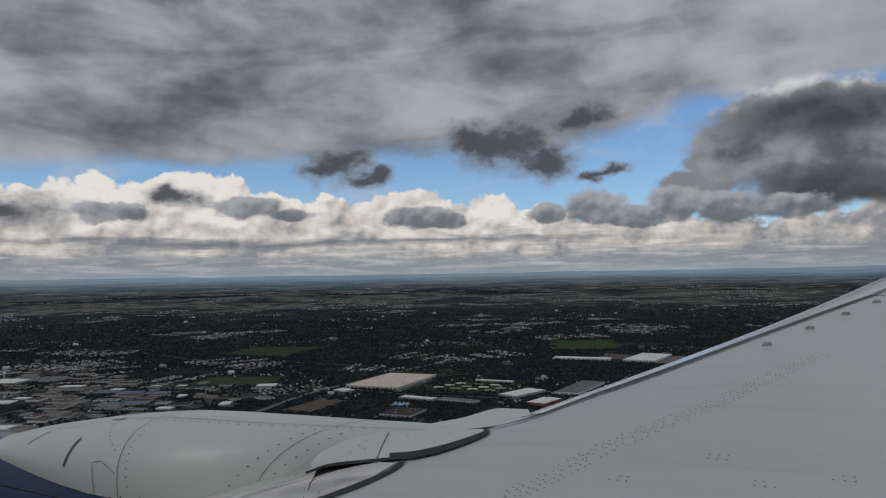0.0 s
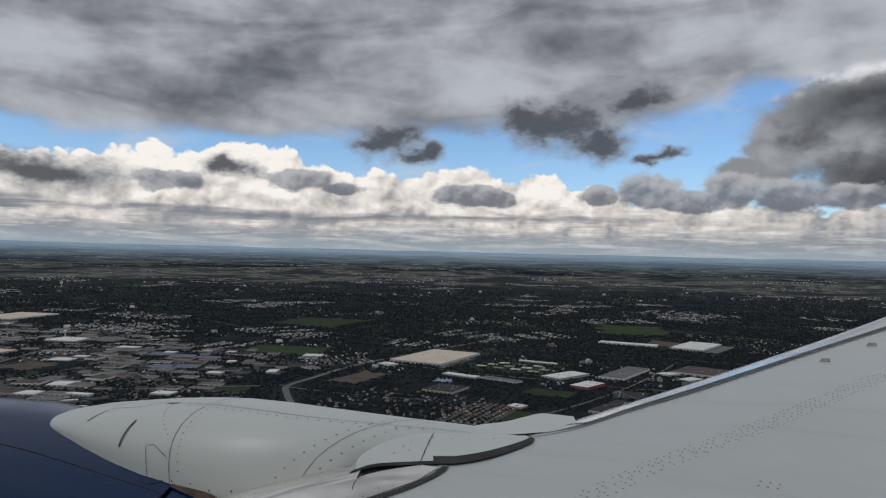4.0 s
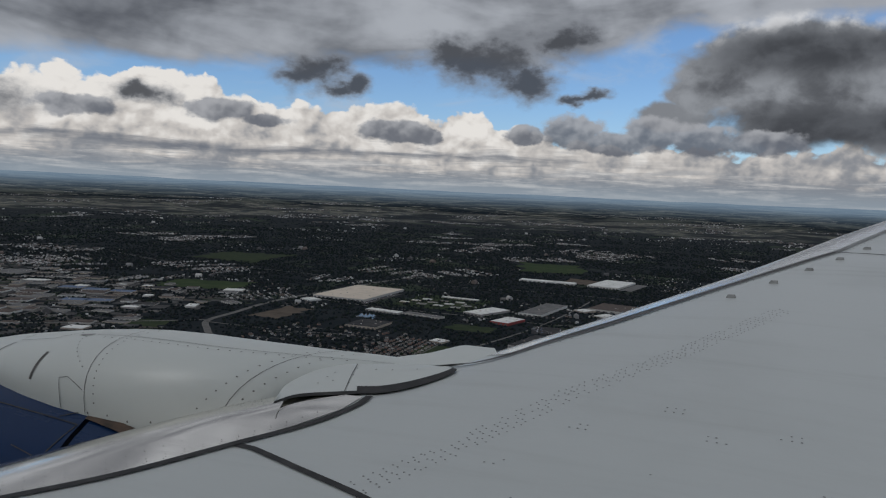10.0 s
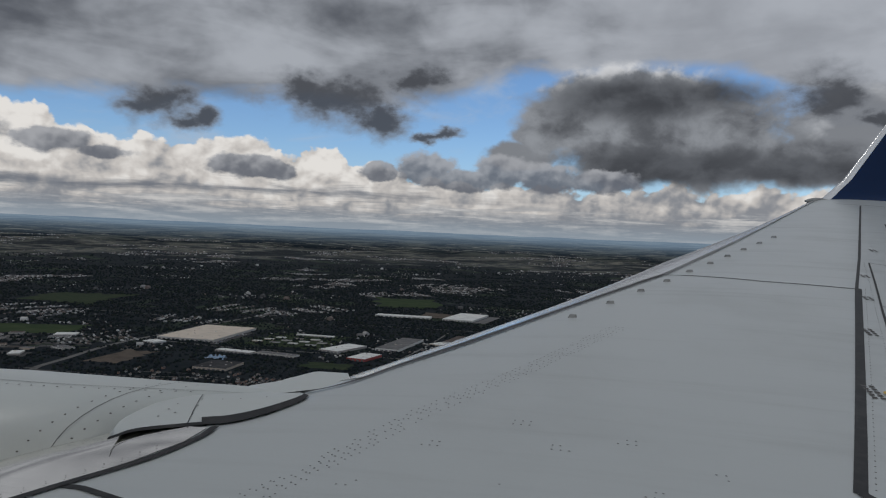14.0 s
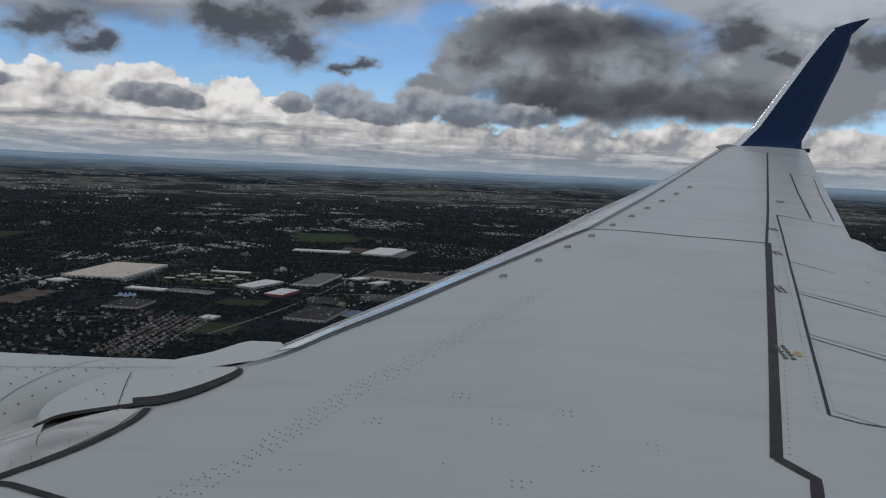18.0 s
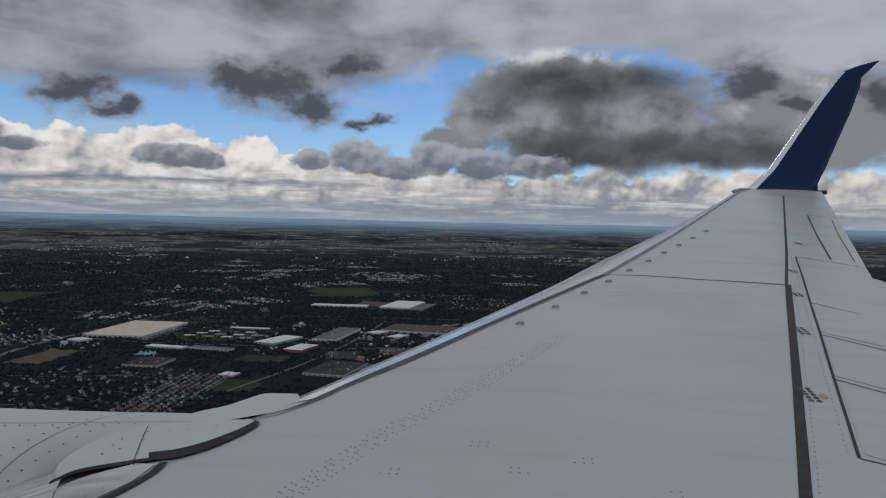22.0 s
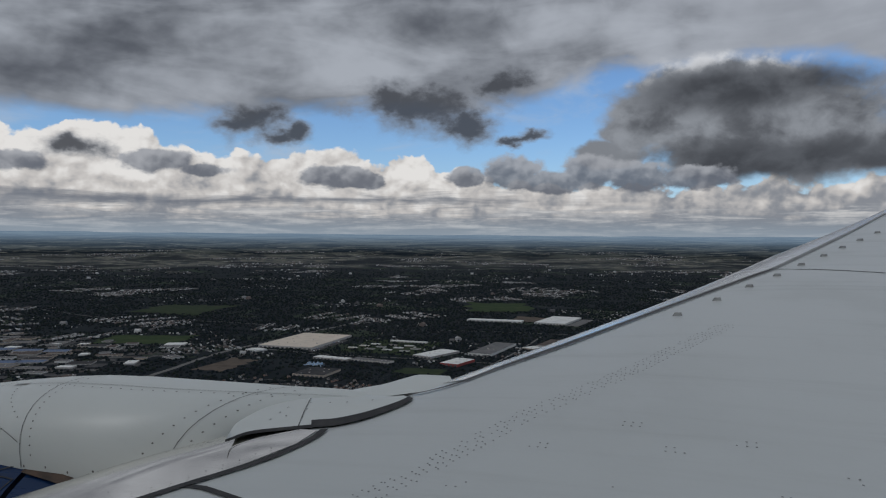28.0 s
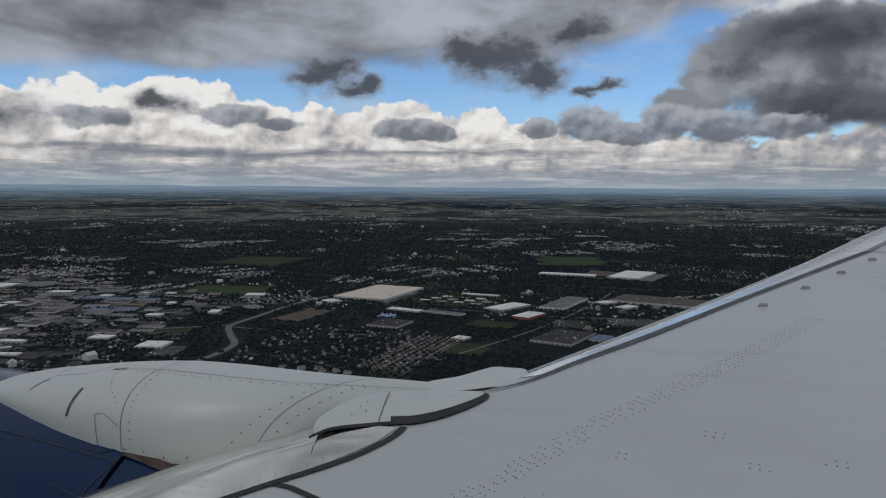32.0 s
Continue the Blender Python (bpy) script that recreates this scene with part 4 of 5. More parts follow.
# fuselage side behind the viewer
fus = []
for i in range(40):
    x = -11.0 + 33.0 * i / 39
    k = min(1.0, max(0.02, (x + 11.0) / 4.0)) ** 0.45 * min(1.0, max(0.03, (22.0 - x) / 9.0)) ** 0.7
    fus += [(x, 1.55 * k * math.sin(j * math.pi / 24), 1.55 + (0.6 if x > 13 else 0.0) * (1 - k) + 1.95 * k * math.cos(j * math.pi / 24)) for j in range(48)]
part("fuselage", fus, grid_faces(40, 48, True) + [tuple(range(48)), tuple(range(39 * 48, 40 * 48))], M["white"], aircraft, "white painted cabin tube", True)
tip = []
for i in range(9):
    q = i / 8
    r = 0.075 * math.sin(math.pi * min(0.999, 0.04 + q * 0.9)) ** 0.7
    tip += [(8.70 + 0.42 * q, 17.0 + 0.06 * q + r * math.cos(j * math.pi / 6), z_top(8.95, 17.0) - 0.01 + r * 0.8 * math.sin(j * math.pi / 6)) for j in range(12)]
part("tip_lamp", tip, grid_faces(9, 12, True), M["tab"], aircraft, "dark rounded lamp cover at the wing tip", True)


# ---- the landscape ----
# ground sheet: rings that widen towards the horizon, gently rolling far out
rings = [0, 60, 120, 180, 240, 300, 360, 420, 480, 540, 600, 660, 720, 790, 860, 930, 1000, 1070, 1140, 1220, 1300, 1390, 1480, 1580, 1680, 1800, 1920, 2040, 2140, 2240]


def rolling(x, y):
    """Height of the land: flat below the aircraft, low hills beyond, and a long rise to the horizon."""
    r = math.hypot(x, y)
    k = min(max((r - 480) / 700, 0.0), 1.0)
    far = min(max((r - 1500) / 1500, 0.0), 1.0)
    hills = noise.noise(Vector((x * 0.0045, y * 0.0045, 3.1))) * 4.0 + noise.noise(Vector((x * 0.012, y * 0.012, 7.7))) * 1.6
    hills += far * (noise.noise(Vector((x * 0.0022, y * 0.0022, 1.7))) * 5.0 + noise.noise(Vector((x * 0.006, y * 0.006, 9.0))) * 3.0)
    rise = max(r - 1350, 0.0)
    return k * hills - k * 1.0 + rise * (0.010 + 0.0000052 * rise)


def land_sheet(name, radii, spokes, mat, label, category):
    v = [(r * math.sin(2 * math.pi * k / spokes), r * math.cos(2 * math.pi * k / spokes)) for r in radii for k in range(spokes)]
    v = [(x, y, rolling(x, y)) for x, y in v]
    ob = new(name, mesh_of(name, v, grid_faces(len(radii), spokes, True), mat, True))
    return tagged(ob, label, category, kind="structure")


land_sheet("ground", rings, 240, M["land"], "dark wooded plain with pasture and scattered built-up ground", "ground")
# the far ring glows blue-grey in place of haze
land_sheet("backdrop", list(range(2240, 4701, 123)), 240, M["far"], "wooded country with painted blue-grey haze towards the horizon", "distant hills")


def in_view(x, y):
    return -68 < math.degrees(math.atan2(x, y)) < 30 and y > 60


taken = {}


def claim(x, y, w, d, a, margin=1.5):
    """Keeps trees and scattered houses off a rectangle of ground."""
    box = (x, y, w / 2 + margin, d / 2 + margin, math.cos(radians(a)), math.sin(radians(a)))
    reach = math.hypot(box[2], box[3])
    for i in range(int((x - reach) // 20), int((x + reach) // 20) + 1):
        for j in range(int((y - reach) // 20), int((y + reach) // 20) + 1):
            taken.setdefault((i, j), []).append(box)


def free(x, y):
    for cx, cy, hw, hd, c, s in taken.get((int(x // 20), int(y // 20)), ()):
        dx, dy = x - cx, y - cy
        if abs(dx * c + dy * s) < hw and abs(dy * c - dx * s) < hd:
            return False
    return True


def patch(name, x, y, w, d, a, mat, label, category, z=0.05, wobble=0.0, block=True):
    """A flat piece of ground with a slightly uneven outline."""
    r = random.Random(int(x * 7 + y * 13))
    n = 9
    ca, sa = math.cos(radians(a)), math.sin(radians(a))
    v = []
    for i in range(n):
        for j in range(n):
            px, py = (i / (n - 1) - 0.5) * w, (j / (n - 1) - 0.5) * d
            if i in (0, n - 1) or j in (0, n - 1):
                q = 1 + r.uniform(-wobble, wobble) * 2.0
                px, py = px * q, py * q
            v.append((px, py, rolling(x + px * ca - py * sa, y + px * sa + py * ca)))
    ob = new(name, mesh_of(name, v, grid_faces(n, n), mat))
    ob.matrix_basis = pose(x, y, min(z, 0.06) + (0.25 if math.hypot(x, y) > 480 else 0.0), 0, 0, a)
    if block:
        claim(x, y, w, d, a, 0.3)
    return tagged(ob, label, category, kind="structure")


def warehouse(x, y, w, d, h, a, roof, label, wall="wall", docks=True, units=6):
    """A flat-roofed hall: walls, roof, parapet, loading doors and roof units."""
    r = random.Random(int(x * 3 + y * 5))
    hall = new("warehouse")
    hall.matrix_basis = pose(x, y, 0, 0, 0, a)
    tagged(hall, label, "warehouse", "halls of the industrial estate")
    v, f = box_data(-w / 2, w / 2, -d / 2, d / 2, 0, h)
    part("wall", v, f, M[wall], hall)
    v, f = box_data(-w / 2 + 0.12, w / 2 - 0.12, -d / 2 + 0.12, d / 2 - 0.12, h + 0.004, h + 0.05)
    top = part("roof", v, f, M[roof], hall)
    for k in range(units):
        px, py, s = r.uniform(-0.42, 0.42) * w, r.uniform(-0.42, 0.42) * d, r.uniform(0.18, 0.38)
        v, f = box_data(px - s, px + s, py - s, py + s * 0.8, h + 0.05, h + 0.05 + s * 0.7)
        part("roof_unit", v, f, M["wall"], top)
    if docks:
        n = min(12, max(3, int(w / 2.2)))
        for k in range(n):
            px = -w / 2 + w * (k + 0.5) / n
            v, f = box_data(px - w / n * 0.28, px + w / n * 0.28, -d / 2 - 0.03, -d / 2 - 0.004, 0.02, h * 0.55)
            part("loading_door", v, f, M["dock"], hall)
    claim(x, y, w, d, a, 1.2)
    return hall


# large halls and lots
warehouse(-218, 384, 33, 56, 1.35, 3, "roof_tan", "huge distribution hall with a tan membrane roof", units=14)
patch("parking_lot", -199, 376, 5, 50, 3, M["asphalt"], "asphalt truck yard beside a distribution hall", "parking lot")
warehouse(-97, 552, 23, 48, 1.4, -6, "roof_white", "large hall with a bright white roof", units=8)
patch("parking_lot", -80, 548, 9, 50, -6, M["roof_grey"], "pale concrete yard beside a hall", "parking lot")
warehouse(-142, 534, 42, 10, 1.2, 3, "roof_white", "long low hall with a white roof", units=6)
patch("bare_ground", -121, 556, 26, 34, 0, M["soil"], "bare brown building ground", "bare soil", 0.04, 0.08)
warehouse(-106, 394, 13, 45, 1.3, -4, "roof_grey", "long hall with a grey gravel roof")
warehouse(-111, 345, 10, 18, 1.3, -11, "roof_white", "white-roofed hall with red walls", "red")
warehouse(-130, 367, 12, 26, 1.1, -17, "roof_white", "pale hall with a white roof")
warehouse(-175, 334, 20, 6, 0.9, -6, "roof_white", "narrow storage hall with a pale roof")
warehouse(-153, 335, 22, 6, 0.9, -8, "roof_grey", "narrow storage hall with a grey roof")
warehouse(-163, 296, 15.5, 18, 1.0, 2, "roof_dark", "square hall with a dark roof")
warehouse(-59, 424, 50, 28, 1.4, -7, "roof_brown", "very long hall with a brown-grey roof", units=12)
warehouse(-86, 407, 8, 10, 0.9, -30, "roof_white", "small white-roofed workshop beside a road")
warehouse(-72, 396, 7, 12, 0.9, -25, "roof_white", "small pale workshop beside a car park")
warehouse(-81, 300, 18, 29, 1.1, -7, "roof_dark", "dark-roofed plant hall with roof units", units=9)
warehouse(-66, 305, 7, 12, 0.9, -7, "roof_blue", "small blue-roofed hall beside a plant")
warehouse(-227, 344, 9, 8, 0.8, -20, "roof_white", "small pale hall by the highway")
warehouse(-252, 307, 9, 7, 0.8, -21, "roof_grey", "small grey hall by the highway")
warehouse(-161, 405, 23, 4, 0.7, 1, "roof_white", "long low white shed in a grass field")
warehouse(-120, 280, 6.5, 6.5, 0.7, -8, "roof_white", "small white-roofed school hall")
patch("field", -163, 386, 46, 52, 2, M["lawn"], "mown grass field round low sheds", "field", 0.03, 0.05, False)
for i in range(11):
    warehouse(-182 + (i % 4) * 10.5 + (i // 4) * 3, 372 + (i // 4) * 9, 5.5, 2.6, 0.5, 4, ("roof_white", "roof_grey")[i % 2], "low pale shed in a grass field", docks=False, units=1)
patch("parking_lot", -19, 298, 52, 62, -2, M["asphalt"], "wide grey vehicle storage yard", "parking lot")
warehouse(-22, 318, 20, 10, 0.9, -4, "roof_grey", "grey terminal hall in a vehicle yard", units=8)
for i in range(7):
    warehouse(-38 + i * 6.2, 284 + (i % 3) * 9, 2.2, 16, 0.5, -3, ("roof_grey", "roof_white")[i % 2], "narrow open shed in a vehicle yard", docks=False, units=0)
patch("parking_lot", -4, 383, 29, 19, -21, M["asphalt"], "bus parking yard", "parking lot")
patch("parking_lot", -60, 352, 26, 18, 8, M["asphalt"], "staff car park", "parking lot")
patch("parking_lot", -88, 335, 14, 20, 13, M["roof_dark"], "dark asphalt yard", "parking lot")
# older industrial estate
warehouse(-405, 156, 23, 20, 1.1, 32, "roof_white", "wide hall with a white roof and grey wing")
warehouse(-432, 230, 24, 37, 1.1, 15, "roof_tan", "pale tan-roofed hall among older workshops", units=9)
warehouse(-453, 301, 22, 20, 1.0, 20, "roof_white", "wide hall with a bright white roof")
warehouse(-638, 374, 38, 60, 1.2, 20, "roof_tan", "huge far hall with a tan roof")
warehouse(-705, 364, 60, 34, 1.2, 10, "roof_white", "huge far hall with a white roof")
warehouse(-582, 263, 31, 28, 1.1, 33, "roof_white", "wide far hall with a white roof")
warehouse(-293, 131, 14, 13, 0.9, -1, "roof_white", "square white-roofed store near the road")
warehouse(-323, 157, 15, 11, 1.6, -4, "wall", "pale factory block with several storeys")
patch("parking_lot", -348, 184, 14, 33, 18, M["roof_dark"], "dark asphalt yard", "parking lot")
warehouse(-366, 136, 18, 14, 1.0, 23, "roof_grey", "grey-roofed workshop hall beside a yard")
warehouse(-388, 124, 18, 13, 1.0, 28, "roof_grey", "grey-roofed workshop hall beside a yard")
warehouse(-433, 144, 15, 16, 1.0, 20, "roof_brown", "brown-roofed workshop hall beside a yard")
warehouse(-225, 213, 11, 11, 0.8, 22, "roof_white", "white-roofed supermarket beside its car park")
patch("parking_lot", -213, 208, 11, 18, 22, M["asphalt"], "supermarket car park", "parking lot")
warehouse(-487, 223, 17, 20, 1.0, 30, "roof_white", "white-roofed hall among older workshops")
warehouse(-437, 318, 20, 18, 1.0, 10, "roof_grey", "grey-roofed hall among older workshops")
warehouse(-635, 245, 23, 19, 1.0, 24, "roof_white", "white-roofed hall near the water tower")
warehouse(-507, 250, 12, 25, 1.0, 30, "roof_grey", "grey-roofed hall among older workshops")
for i in range(5):
    warehouse(-288 + i * 3.4, 163 + i * 4.6, 10, 2.0, 0.5, 55, ("roof_white", "roof_grey")[i % 2], "long narrow storage shed in a row", docks=False, units=0)
for i, (x, y) in enumerate(((-354, 294), (-338, 296), (-322, 300), (-316, 264), (-306, 270))):
    warehouse(x, y, 13, 8, 0.7, 25, "roof_blue", "low hall with a blue metal roof", units=2)
rnd = random.Random(11)
kinds = ("roof_grey", "roof_brown", "roof_white", "roof_dark", "roof_grey", "roof_grey", "roof_brown")
words = {"roof_grey": "plain flat-roofed grey workshop", "roof_brown": "plain flat workshop with a brown roof", "roof_white": "plain flat workshop with a white roof", "roof_dark": "plain flat workshop with a dark roof"}
made = 0
while made < 190:
    x, y = rnd.uniform(-620, -235), rnd.uniform(120, 345)
    if not in_view(x, y) or not free(x, y) or math.degrees(math.atan2(x, y)) < -70 or abs(x + 240) < 12:
        continue
    if noise.noise(Vector((x * 0.012, y * 0.012, 0.5))) < -0.28:
        continue
    wid, dep = rnd.uniform(4, 14), rnd.uniform(3, 10)
    kind = kinds[rnd.randrange(7)]
    if rnd.random() < 0.45:
        patch("parking_lot", x + wid * 0.9, y - 1, wid * 0.7, dep * 1.2, 22, M["asphalt"], "small asphalt yard beside a workshop", "parking lot", 0.045)
    warehouse(x, y, wid, dep, rnd.uniform(0.5, 0.9), 22 + rnd.uniform(-8, 8), kind, words[kind], units=rnd.randrange(3), docks=wid > 10)
    made += 1

slab = ([(-1, -1, 0), (1, -1, 0), (1, 1, 0), (-1, 1, 0), (-1, -1, -0.1), (1, -1, -0.1), (1, 1, -0.1), (-1, 1, -0.1)], [(0, 1, 2, 3), (0, 4, 5, 1), (1, 5, 6, 2), (2, 6, 7, 3), (3, 7, 4, 0)])
# fields
patch("meadow", -170, 650, 60, 90, 20, M["meadow"], "bright green rolling meadow", "field", 0.6, 0.12)
patch("field", -313, 356, 50, 38, 20, M["meadow"], "green field with pale tracks", "field", 0.04, 0.08)
patch("field", -120, 318, 22, 14, 5, M["lawn"], "mown grass field", "field", 0.04, 0.08)
patch("field", -112, 262, 20, 20, 10, M["lawn"], "school sports field", "field", 0.04, 0.08)
patch("field", -245, 240, 20, 16, 15, M["lawn"], "grass verge by the highway", "field", 0.04, 0.08)
patch("field", -215, 300, 16, 34, 5, M["soil"], "brown ploughed field", "field", 0.04, 0.1)
patch("bare_ground", -372, 226, 22, 24, 18, M["soil"], "bare reddish soil", "bare soil", 0.04, 0.1)
patch("bare_ground", -740, 352, 40, 48, 18, M["soil"], "bare reddish soil", "bare soil", 0.4, 0.1)
patch("field", 60, 560, 60, 60, 30, M["lawn"], "pasture between woods", "field", 0.5, 0.12)
patch("field", -420, 520, 70, 80, 10, M["lawn"], "pasture between woods", "field", 0.5, 0.12)
patch("pond", -176, 318, 10, 10, 0, M["water"], "small dark pond", "pond", 0.03, 0.2)
patch("pond", -163, 172, 10, 6, 20, M["water"], "small pond beside apartments", "pond", 0.03, 0.2)


def road(name, points, width, label, mat="road", z=0.07):
    line = smooth_line([(x, y, 0) for x, y in points], 8)
    v = []
    for i, q in enumerate(line):
        d = (line[min(i + 1, len(line) - 1)] - line[max(i - 1, 0)]).normalized()
        s = Vector((-d.y, d.x, 0)) * width / 2
        v += [(q + s) + Vector((0, 0, z)), (q - s) + Vector((0, 0, z))]
        if i % 3 == 0:
            claim(q.x, q.y, width * 3, width * 3, 0, 0.2)
    ob = new(name, mesh_of(name, v, grid_faces(len(line), 2), M[mat]))
    return tagged(ob, label, "road", kind="structure")


road("road_highway", [(-233, 520), (-238, 430), (-239, 394), (-240, 330), (-232, 284), (-227, 260), (-212, 243), (-196, 225), (-190, 190), (-198, 150)], 3.0, "grey four-lane highway with a wide curve")
road("road_main", [(-420, 262), (-393, 221), (-364, 177), (-344, 144), (-324, 112), (-310, 84)], 2.2, "straight grey main road through the estate")
road("road_cross", [(-520, 205), (-450, 190), (-380, 172), (-300, 196), (-228, 262)], 1.6, "grey cross road")
road("road_estate", [(-236, 352), (-190, 346), (-140, 350), (-96, 352), (-60, 362), (-20, 366), (30, 360)], 1.4, "estate road")
road("road_yard", [(-92, 460), (-92, 410), (-94, 352), (-100, 300), (-112, 240)], 1.2, "estate road")
road("road_village", [(-112, 240), (-124, 252), (-152, 270), (-186, 262), (-226, 258)], 1.0, "village street")
road("road_far", [(-520, 470), (-420, 440), (-320, 452), (-239, 440), (-150, 470), (-40, 480)], 1.2, "country road")
road("road_loop", [(-158, 186), (-146, 188), (-138, 196), (-144, 204), (-154, 200), (-158, 186)], 0.8, "looped estate drive")

for k in range(4):
    road("road_street", [(-131.6 + k * 5.8, 216), (-133.0 + k * 5.8, 236), (-135.6 + k * 5.8, 280)], 0.7, "narrow street between terraces", "yards")
for k in range(5):
    road("road_street", [(-188, 216 + k * 14), (-165, 220 + k * 14), (-138, 214 + k * 14)], 0.6, "narrow suburban street", "yards")
for k in range(6):
    road("road_street", [(-330 - k * 42, 300 + k * 4), (-310 - k * 42, 250), (-285 - k * 44, 180), (-270 - k * 46, 140)], 1.0, "grey street through the estate")
for k in range(4):
    road("road_street", [(-60 + k * 24, 206), (-56 + k * 24, 232), (-50 + k * 24, 258)], 0.6, "narrow suburban street", "yards")


# water towers
def water_tower(x, y, s):
    tower = new("water_tower")
    tower.matrix_basis = pose(x, y, 0)
    tagged(tower, "white water tower with a round tank on a stem", "water tower", "water towers")
    v, n = [], 16
    for z, r in ((0, 0.45), (0.3, 0.32), (2.2, 0.30), (2.5, 0.5)):
        v += [(r * s * math.cos(2 * math.pi * k / n), r * s * math.sin(2 * math.pi * k / n), z * s) for k in range(n)]
    part("stem", v, grid_faces(4, n, True), M["tank"], tower, "", True)
    v = []
    for z, r in ((2.45, 0.5), (2.7, 1.05), (3.1, 1.2), (3.5, 1.1), (3.8, 0.7), (3.92, 0.05)):
        v += [(r * s * math.cos(2 * math.pi * k / n), r * s * math.sin(2 * math.pi * k / n), z * s) for k in range(n)]
    part("tank", v, grid_faces(6, n, True), M["tank"], tower, "", True)


for x, y, s in ((-473, 261, 1.2), (-552, 194, 1.0), (-478, 315, 1.0), (-1060, 690, 2.2)):
    water_tower(x, y, s)


# houses: gabled, with walls and roof
def gable(w, d, h, r):
    v = [(sx * w / 2, sy * d / 2, z) for z in (0, h) for sx, sy in ((-1, -1), (1, -1), (1, 1), (-1, 1))]
    v += [(-w / 2, 0, h + r), (w / 2, 0, h + r)]
    return v, [(0, 1, 5, 4), (1, 2, 6, 5), (2, 3, 7, 6), (3, 0, 4, 7), (4, 8, 7), (5, 6, 9)]


def gable_roof(w, d, h, r):
    o = 0.07
    k = r / (d / 2) * o
    v = []
    for z in (0.0, 0.035):
        v += [(-w / 2 - o, -d / 2 - o, h - k + z), (w / 2 + o, -d / 2 - o, h - k + z), (w / 2 + o, 0, h + r + z), (-w / 2 - o, 0, h + r + z), (-w / 2 - o, d / 2 + o, h - k + z), (w / 2 + o, d / 2 + o, h - k + z)]
    return v, [(6, 7, 8, 9), (9, 8, 11, 10), (0, 3, 2, 1), (3, 4, 5, 2), (0, 1, 7, 6), (4, 10, 11, 5), (0, 6, 9, 3), (3, 9, 10, 4), (1, 2, 8, 7), (2, 5, 11, 8)]


def house_model(w, d, h, r, label, name="house"):
    home = new(name)
    tagged(home, label, "house" if name == "house" else "apartment block", "houses of the suburb" if name == "house" else "apartment blocks of the estate")
    v, f = gable(w, d, h, r)
    part("wall", v, f, M["siding"], home)
    v, f = gable_roof(w, d, h, r)
    part("roof", v, f, M["shingle"], home)
    v, f = box_data(w * 0.2, w * 0.2 + 0.12, -0.06, 0.06, h, h + r + 0.14)
    part("chimney", v, f, M["siding"], home)
    for sx in (-0.3, 0.0, 0.3):
        v, f = box_data(sx * w - 0.06, sx * w + 0.06, -d / 2 - 0.012, -d / 2 - 0.003, h * 0.35, h * 0.75)
        part("window", v, f, M["dock"], home)
    return home


models = [house_model(1.2, 0.85, 0.5, 0.32, "small gabled house with pale siding"), house_model(1.5, 1.0, 0.55, 0.36, "gabled family house with a shingle roof"), house_model(1.0, 0.8, 0.5, 0.3, "small gabled house with a dark roof")]
spots = []
rnd = random.Random(21)
# terraces in diagonal rows
for k in range(7):
    for i in range(17):
        x, y = -133 + k * 2.9 + i * -0.25, 219 + i * 3.7
        spots.append((x, y, 84 + rnd.uniform(-4, 4)))
# looser suburb
tries = 0
while len(spots) < 205 and tries < 5000:
    tries += 1
    x, y = rnd.uniform(-192, -136), rnd.uniform(212, 285)
    if all((x - a) ** 2 + (y - b) ** 2 > 4.5 for a, b, c in spots) and free(x, y):
        spots.append((x, y, rnd.choice((0, 90)) + rnd.uniform(-15, 15)))
while len(spots) < 275 and tries < 12000:
    tries += 1
    x, y = rnd.uniform(-60, 30), rnd.uniform(205, 258)
    if all((x - a) ** 2 + (y - b) ** 2 > 4.5 for a, b, c in spots) and free(x, y):
        spots.append((x, y, rnd.choice((20, 110)) + rnd.uniform(-15, 15)))
for i, (x, y, a) in enumerate(spots):
    m = models[i % 3]
    if i < 3:
        m.matrix_basis = pose(x, y, 0, 0, 0, a)
    else:
        copy_thing(m, pose(x, y, 0, 0, 0, a))
    claim(x, y, 1.5, 1.2, a, 0.35)
block = house_model(2.6, 1.5, 0.85, 0.45, "pale three-storey apartment block with a gabled roof", "apartment_block")
first = True
for i, (x, y) in enumerate(((-153, 192), (-149, 186), (-145, 183), (-140, 180), (-147, 198), (-144, 194), (-141, 191), (-133, 184), (-131, 187), (-140, 206), (-136, 208.5), (-136, 203), (-149, 206.5), (-143.5, 209), (-156, 205), (-131, 208), (-129, 204), (-161, 178), (-157, 175))):
    m = pose(x, y, 0, 0, 0, (i * 37) % 90 - 30)
    if first:
        block.matrix_basis, first = m, False
    else:
        copy_thing(block, m)
    claim(x, y, 2.6, 2.0, 0, 0.5)


def crowd(name, places, shape, mat, label, category, parent=None):
    """Many small bodies joined in one mesh: places of (x, y, z, size, turn)."""
    base, faces = np.array(shape[0], float), shape[1]
    p = np.array(places, float)
    c, s = np.cos(p[:, 4]), np.sin(p[:, 4])
    n = len(base)
    out = np.empty((len(p), n, 3))
    out[:, :, 0] = p[:, 0, None] + p[:, 3, None] * (base[None, :, 0] * c[:, None] - base[None, :, 1] * s[:, None])
    out[:, :, 1] = p[:, 1, None] + p[:, 3, None] * (base[None, :, 0] * s[:, None] + base[None, :, 1] * c[:, None])
    out[:, :, 2] = p[:, 2, None] + p[:, 3, None] * base[None, :, 2]
    allf = [tuple(i + k * n for i in f) for k in range(len(p)) for f in faces]
    me = bpy.data.meshes.new(name)
    me.from_pydata(out.reshape(-1, 3).tolist(), [], allf)
    me.materials.append(mat)
    me.update()
    ob = new(name, me)
    return tagged(ob, label, category, kind="stuff")


